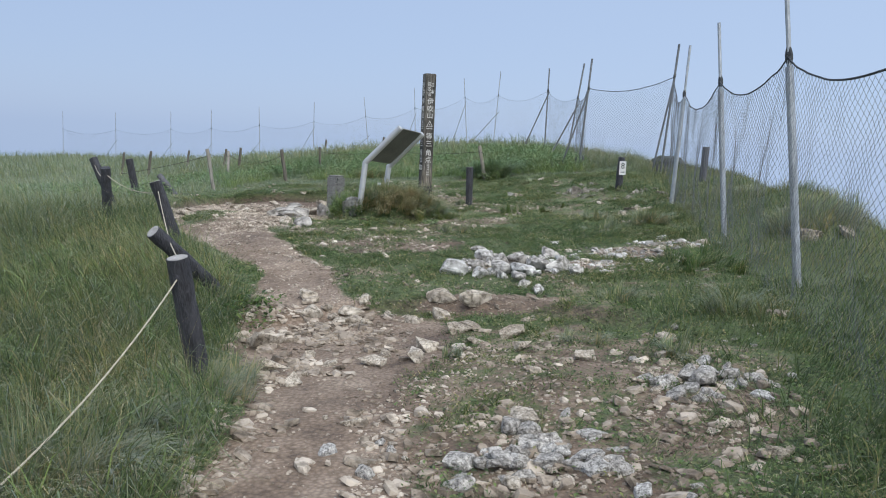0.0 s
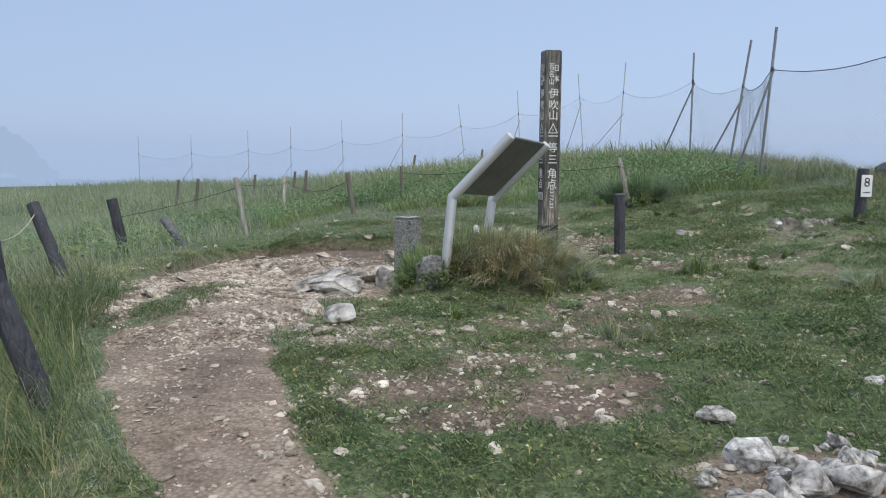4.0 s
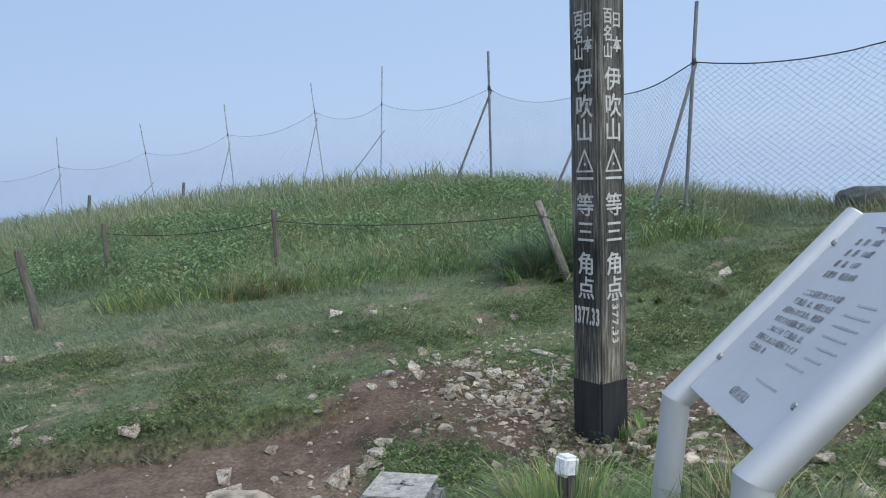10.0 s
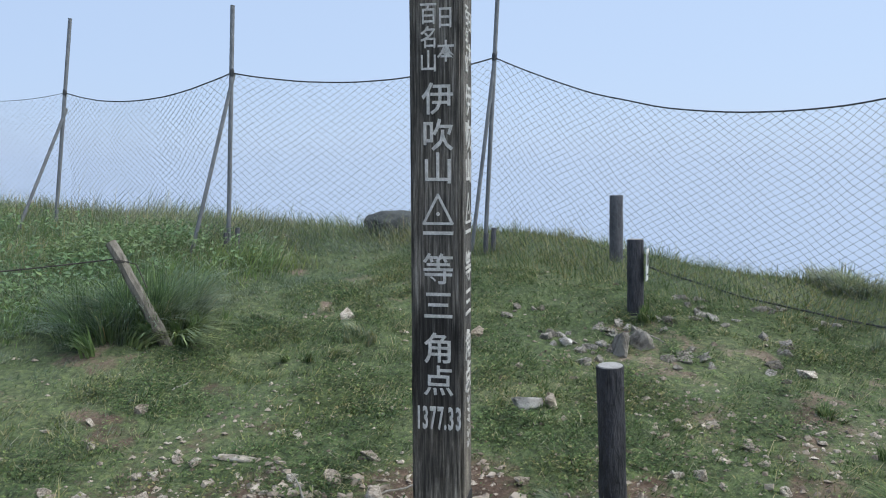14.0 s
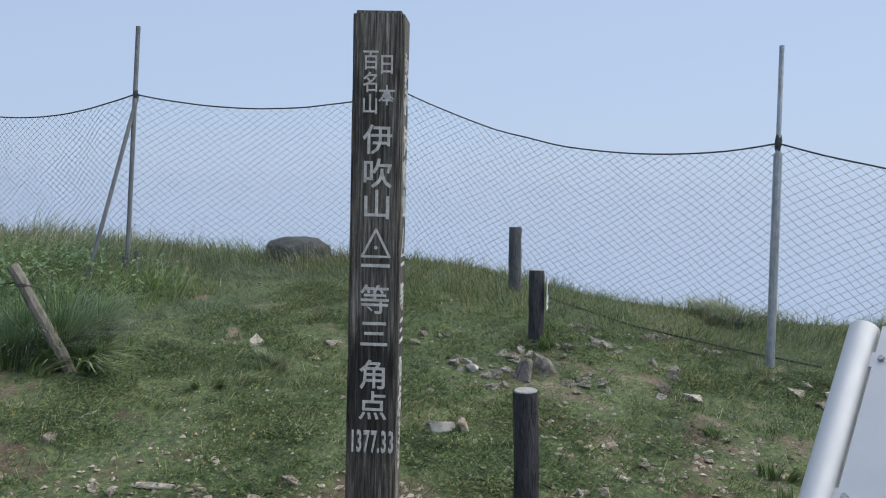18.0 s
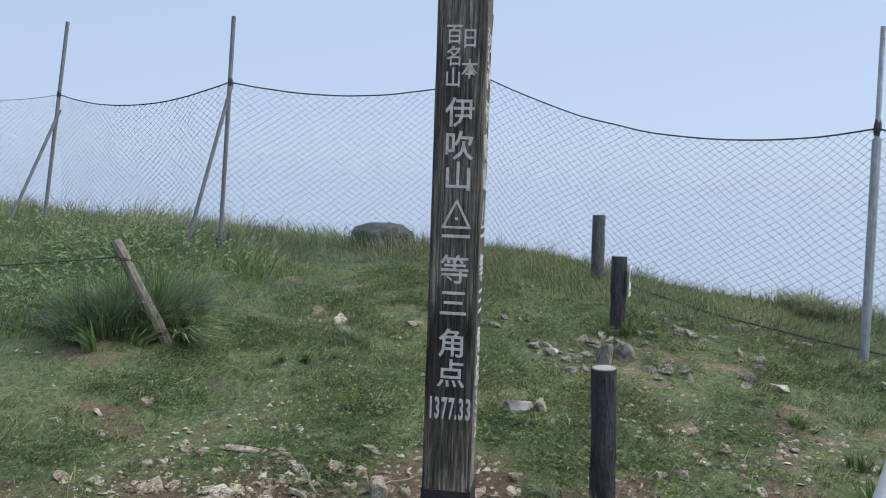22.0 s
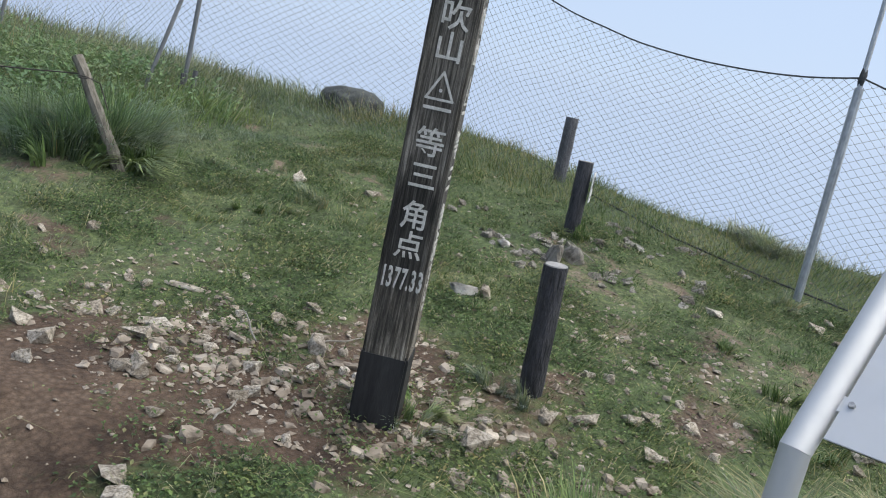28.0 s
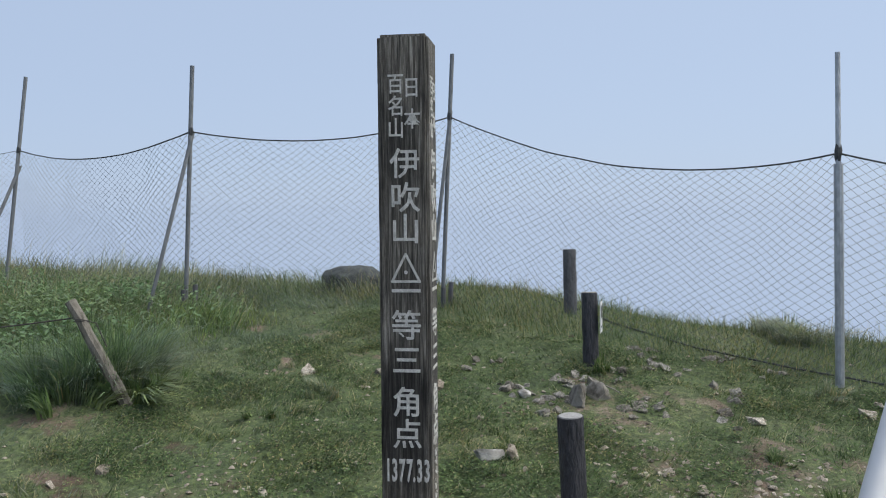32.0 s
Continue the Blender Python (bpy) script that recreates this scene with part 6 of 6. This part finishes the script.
leaves("clover", 6000, (-2.2, 4.0, 8.2, 15.6), 37, (0.012, 0.026), 0.04, shortw, FRESH, "bright broad leaves in the turf")
lawn("dead_grass", 18000, (-2.4, 4.2, 8.0, 15.4), 44, (0.03, 0.10), (0.002, 0.004), (1.2, 2.2), shortw, STRAW, "dead straw lying in the turf")
lawn("dead_grass", 9000, (-1.6, 3.8, 0.4, 8.0), 45, (0.03, 0.10), (0.002, 0.004), (1.2, 2.2), shortw, STRAW, "dead straw lying in the trampled turf")
leaves("leafy_weeds", 520, (-1.25, -0.72, 9.8, 10.5), 35, (0.03, 0.06), 0.18, lambda x, y: 0.9 + 0 * x, LUSH, "broad green leaves beside the sign mound")
leaves("leafy_weeds", 150, (0.22, 0.42, 9.36, 9.56), 36, (0.03, 0.06), 0.06, lambda x, y: 0.9 + 0 * x, WEED, "small rosette of broad leaves")


def tussock(x, y, rad, h, count, mat, label, seed, lean=(0.2, 1.25), w=(0.004, 0.008), ry=None, straw=0.15, wind=(0.25, -0.1)):
    r = np.random.default_rng(seed)
    locks = max(5, count // 40)
    mine = r.integers(0, locks, count)
    la, lq, lh, ll = r.uniform(0, 2 * np.pi, locks), np.sqrt(r.random(locks)) * rad, r.uniform(0.6, 1.08, locks), r.uniform(lean[0], lean[1], locks)
    a, q = la[mine], lq[mine]
    n = count
    P = np.stack([x + q * np.cos(a) + r.normal(0, rad * 0.09, n), y + (q * np.sin(a)) * ((ry or rad) / rad) + r.normal(0, rad * 0.09, n)], -1)
    z = height(P[:, 0], P[:, 1]) - 0.01
    hh = h * lh[mine] * r.uniform(0.55, 1.08, n)
    ln = np.clip(ll[mine] + r.normal(0, 0.22, n), 0.05, 2.0) * (0.5 + 0.6 * q / rad)
    b = a + r.normal(0, 0.55, locks)[mine] + r.normal(0, 0.28, n)
    out = np.stack([np.cos(b), np.sin(b)], -1) + np.array(wind)
    out /= np.maximum(np.linalg.norm(out, axis=1), 0.2)[:, None]
    b = np.arctan2(out[:, 1], out[:, 0])
    fa = b + np.pi / 2 + r.normal(0, 0.4, n)
    side = np.stack([np.cos(fa), np.sin(fa), 0 * fa], -1) * (r.uniform(w[0], w[1], n) / 2)[:, None]
    rows = []
    for s in (0.0, 0.4, 0.75, 1.0):
        bend = ln * s ** 2
        c = np.stack([P[:, 0] + out[:, 0] * bend * hh, P[:, 1] + out[:, 1] * bend * hh, z + hh * (s - 0.42 * ln * s ** 2.4)], -1)
        rows.append(c)
    V = np.stack([rows[0] - side, rows[0] + side, rows[1] - side, rows[1] + side, rows[2] - side * 0.7, rows[2] + side * 0.7, rows[3]], 1)
    low = height(V[:, :, 0], V[:, :, 1]) + 0.004
    V[:, :, 2] = np.maximum(V[:, :, 2], low)
    ob = thing("tussock", label, "tussock", pose(x, y, zat(x, y)), "grass tussocks")
    dry = r.random(n) < straw
    V = V - np.array([x, y, zat(x, y)])
    one = np.array([(0, 1, 3), (0, 3, 2), (2, 3, 5), (2, 5, 4), (4, 5, 6)])
    for name, pick, m in (("crown", ~dry, mat), ("dry_crown", dry, STRAW)):
        k = int(pick.sum())
        if k:
            bulk(name, V[pick].reshape(-1, 3), (one[None] + 7 * np.arange(k)[:, None, None]).reshape(-1, 3), m, "", "").parent = ob
    return ob


for k, (x, y, rad, h, m, st) in enumerate(((-0.45, 10.35, 0.28, 0.46, STRAW, 0.6), (-0.12, 10.28, 0.28, 0.34, STRAW, 0.6), (0.15, 10.45, 0.26, 0.24, TALL, 0.35), (-0.25, 10.62, 0.34, 0.42, STRAW, 0.5),
                                          (0.08, 10.75, 0.26, 0.30, FRESH, 0.2), (-0.55, 10.75, 0.30, 0.36, TALL, 0.35), (-0.15, 10.98, 0.30, 0.36, TALL, 0.3), (0.26, 10.65, 0.22, 0.20, TALL, 0.25), (-0.72, 10.48, 0.24, 0.32, STRAW, 0.4), (-0.30, 10.15, 0.26, 0.30, STRAW, 0.5))):
    tussock(x, y, rad, h, 950, m, ("straw-coloured tussock of arching grass under the sign" if m is STRAW else "green arching tussock on the mound under the sign"), 500 + k, lean=(0.35, 1.7), w=(0.003, 0.0075), straw=st * 0.6, wind=(0.75, -0.45))
tussock(-0.62, 11.28, 0.34, 0.42, 2200, FRESH, "fresh green tussock round a white peg", 53)
tussock(-0.85, 10.35, 0.28, 0.34, 1100, LUSH, "lush green tussock beside the concrete footing", 55)
tussock(-0.80, 11.05, 0.24, 0.44, 900, FRESH, "long fresh green blades beside the sign leg", 73, lean=(0.2, 1.0), straw=0.05)
tussock(-1.0, 10.62, 0.26, 0.46, 1100, FRESH, "long fresh green blades beside the survey stone", 74, lean=(0.2, 1.1), straw=0.08)
tussock(-1.08, 10.28, 0.20, 0.34, 600, FRESH, "fresh green tuft over the concrete footing", 75, straw=0.05)
tussock(0.36, 10.42, 0.24, 0.22, 700, FRESH, "low fresh green tuft at the edge of the mound", 90, lean=(0.4, 1.4), straw=0.15)
tussock(0.12, 10.12, 0.20, 0.24, 500, FRESH, "fresh green blades drooping off the mound", 91, lean=(0.4, 1.5), straw=0.25)
tussock(-0.30, 10.88, 0.26, 0.36, 800, FRESH, "fresh green blades behind the sign legs", 92, lean=(0.3, 1.2), straw=0.15)
tussock(-0.71, 11.27, 0.09, 0.50, 520, FRESH, "fresh green blades in front of a white peg", 76, lean=(0.05, 0.4), straw=0.05)
for k, (x, y) in enumerate(((-0.35, 10.22), (0.0, 10.2), (-0.12, 10.42), (0.22, 10.36))):
    tussock(x, y, 0.16, 0.52, 240, STRAW, "drooping locks of pale dry straw on the mound", 80 + k, lean=(0.7, 1.7), w=(0.003, 0.006), straw=0.8)
tussock(0.14, 12.40, 0.10, 0.15, 260, FRESH, "fresh green tuft at the foot of the summit post", 77)
tussock(0.66, 12.10, 0.09, 0.14, 200, TALL, "small tuft against a dark bollard", 78)
tussock(-0.25, 11.35, 0.30, 0.28, 1000, TALL, "pale green grass tuft behind the sign", 56)
tussock(1.24, 15.80, 0.30, 0.56, 2000, RUSH, "dark green rounded tussock behind a leaning stake", 57, lean=(0.25, 1.2), straw=0.02)
tussock(0.92, 15.95, 0.30, 0.50, 1500, RUSH, "dark green rounded tussock in tall weeds", 70, lean=(0.25, 1.2), straw=0.02)
tussock(1.12, 15.45, 0.16, 0.34, 260, FRESH, "broad pale green blades at the foot of a stake", 71, lean=(0.6, 1.7), w=(0.010, 0.018), straw=0)
tussock(0.78, 15.65, 0.22, 0.28, 260, FRESH, "broad pale green blades before a dark tussock", 72, lean=(0.5, 1.5), w=(0.009, 0.016), straw=0)
tussock(1.30, 15.38, 0.22, 0.24, 320, FRESH, "fresh green tuft at the foot of a stake", 58)
tussock(-1.62, 17.1, 0.45, 0.32, 1500, RUSH, "brownish rush tussock at the edge of the weeds", 59, straw=0.45)
tussock(5.35, 11.7, 0.36, 0.27, 2200, TALL, "rounded grass tussock on the skyline by the net", 60, lean=(0.5, 1.5), w=(0.003, 0.006))
tussock(4.75, 7.3, 0.5, 0.4, 1500, TALL, "rounded grass tussock on the edge of the drop", 65)
tussock(3.3, 9.3, 0.36, 0.26, 1100, TALL, "half-dry grass tussock on the slope", 61, straw=0.3)
tussock(-0.45, 2.3, 0.32, 0.26, 1100, TALL, "half-dry straw tussock round a dark post", 62, w=(0.003, 0.006), straw=0.4)
tussock(-0.75, 1.3, 0.45, 0.36, 1800, TALL, "long green tussock beside the path", 63)
tussock(-1.0, 4.35, 0.30, 0.22, 900, LUSH, "green tuft at the foot of a fallen post", 64)


def twig(x, y, length, turn, lift, label):
    pts = [(length * (t - 0.5), 0.007 * math.sin(t * 7), 0.006 + lift * t + 0.004 * math.sin(t * 9)) for t in (0, 0.2, 0.4, 0.6, 0.8, 1)]
    ob = part("dry_twig", tube(pts, [0.004, 0.005, 0.0045, 0.004, 0.003, 0.0015], 6, 0.3), PALESTAKE, None, "", pose(x, y, zat(x, y) + 0.012, 0, 0, turn))
    tagged(ob, label, "twig", "dry twigs in the turf")


twig(0.36, 12.98, 0.22, -30, 0.02, "bent pale dry twig lying by the summit post")
twig(0.02, 13.28, 0.16, 70, 0.10, "thin dry stalk sticking up from stony soil")
twig(-0.55, 12.86, 0.20, 15, 0.01, "thin dry twig lying on brown soil")
twig(0.60, 14.75, 0.18, 10, 0.02, "pale bent root lying in the turf")
twig(2.86, 12.70, 0.24, 110, 0.12, "dry stalk leaning against grey rocks")
rng = random.Random(8)
for x, y, s in ((1.42, 14.5, 0.16), (1.9, 14.4, 0.16), (2.6, 8.6, 0.22), (0.72, 12.25, 0.12), (0.05, 12.35, 0.13), (2.35, 11.5, 0.12), (2.0, 11.1, 0.14), (1.5, 10.9, 0.2), (2.2, 4.4, 0.2), (2.9, 3.9, 0.25), (3.2, 5.6, 0.3), (3.1, 6.0, 0.25), (2.7, 10.0, 0.2), (-0.15, 9.3, 0.15), (-0.5, 9.0, 0.12), (0.75, 8.4, 0.18), (-1.1, 9.95, 0.15), (1.8, 3.4, 0.15), (0.9, 3.0, 0.10), (2.3, 3.0, 0.15), (-1.45, 11.1, 0.1), (3.4, 12.85, 0.13), (3.75, 11.35, 0.13)):
    tussock(x, y, s, s * rng.uniform(0.9, 1.3), int(900 * s + 150), rng.choice((TALL, LUSH, TALL)), "small grass tuft in the turf", int(1000 * x + 7 * y) % 9999, w=(0.003, 0.006))
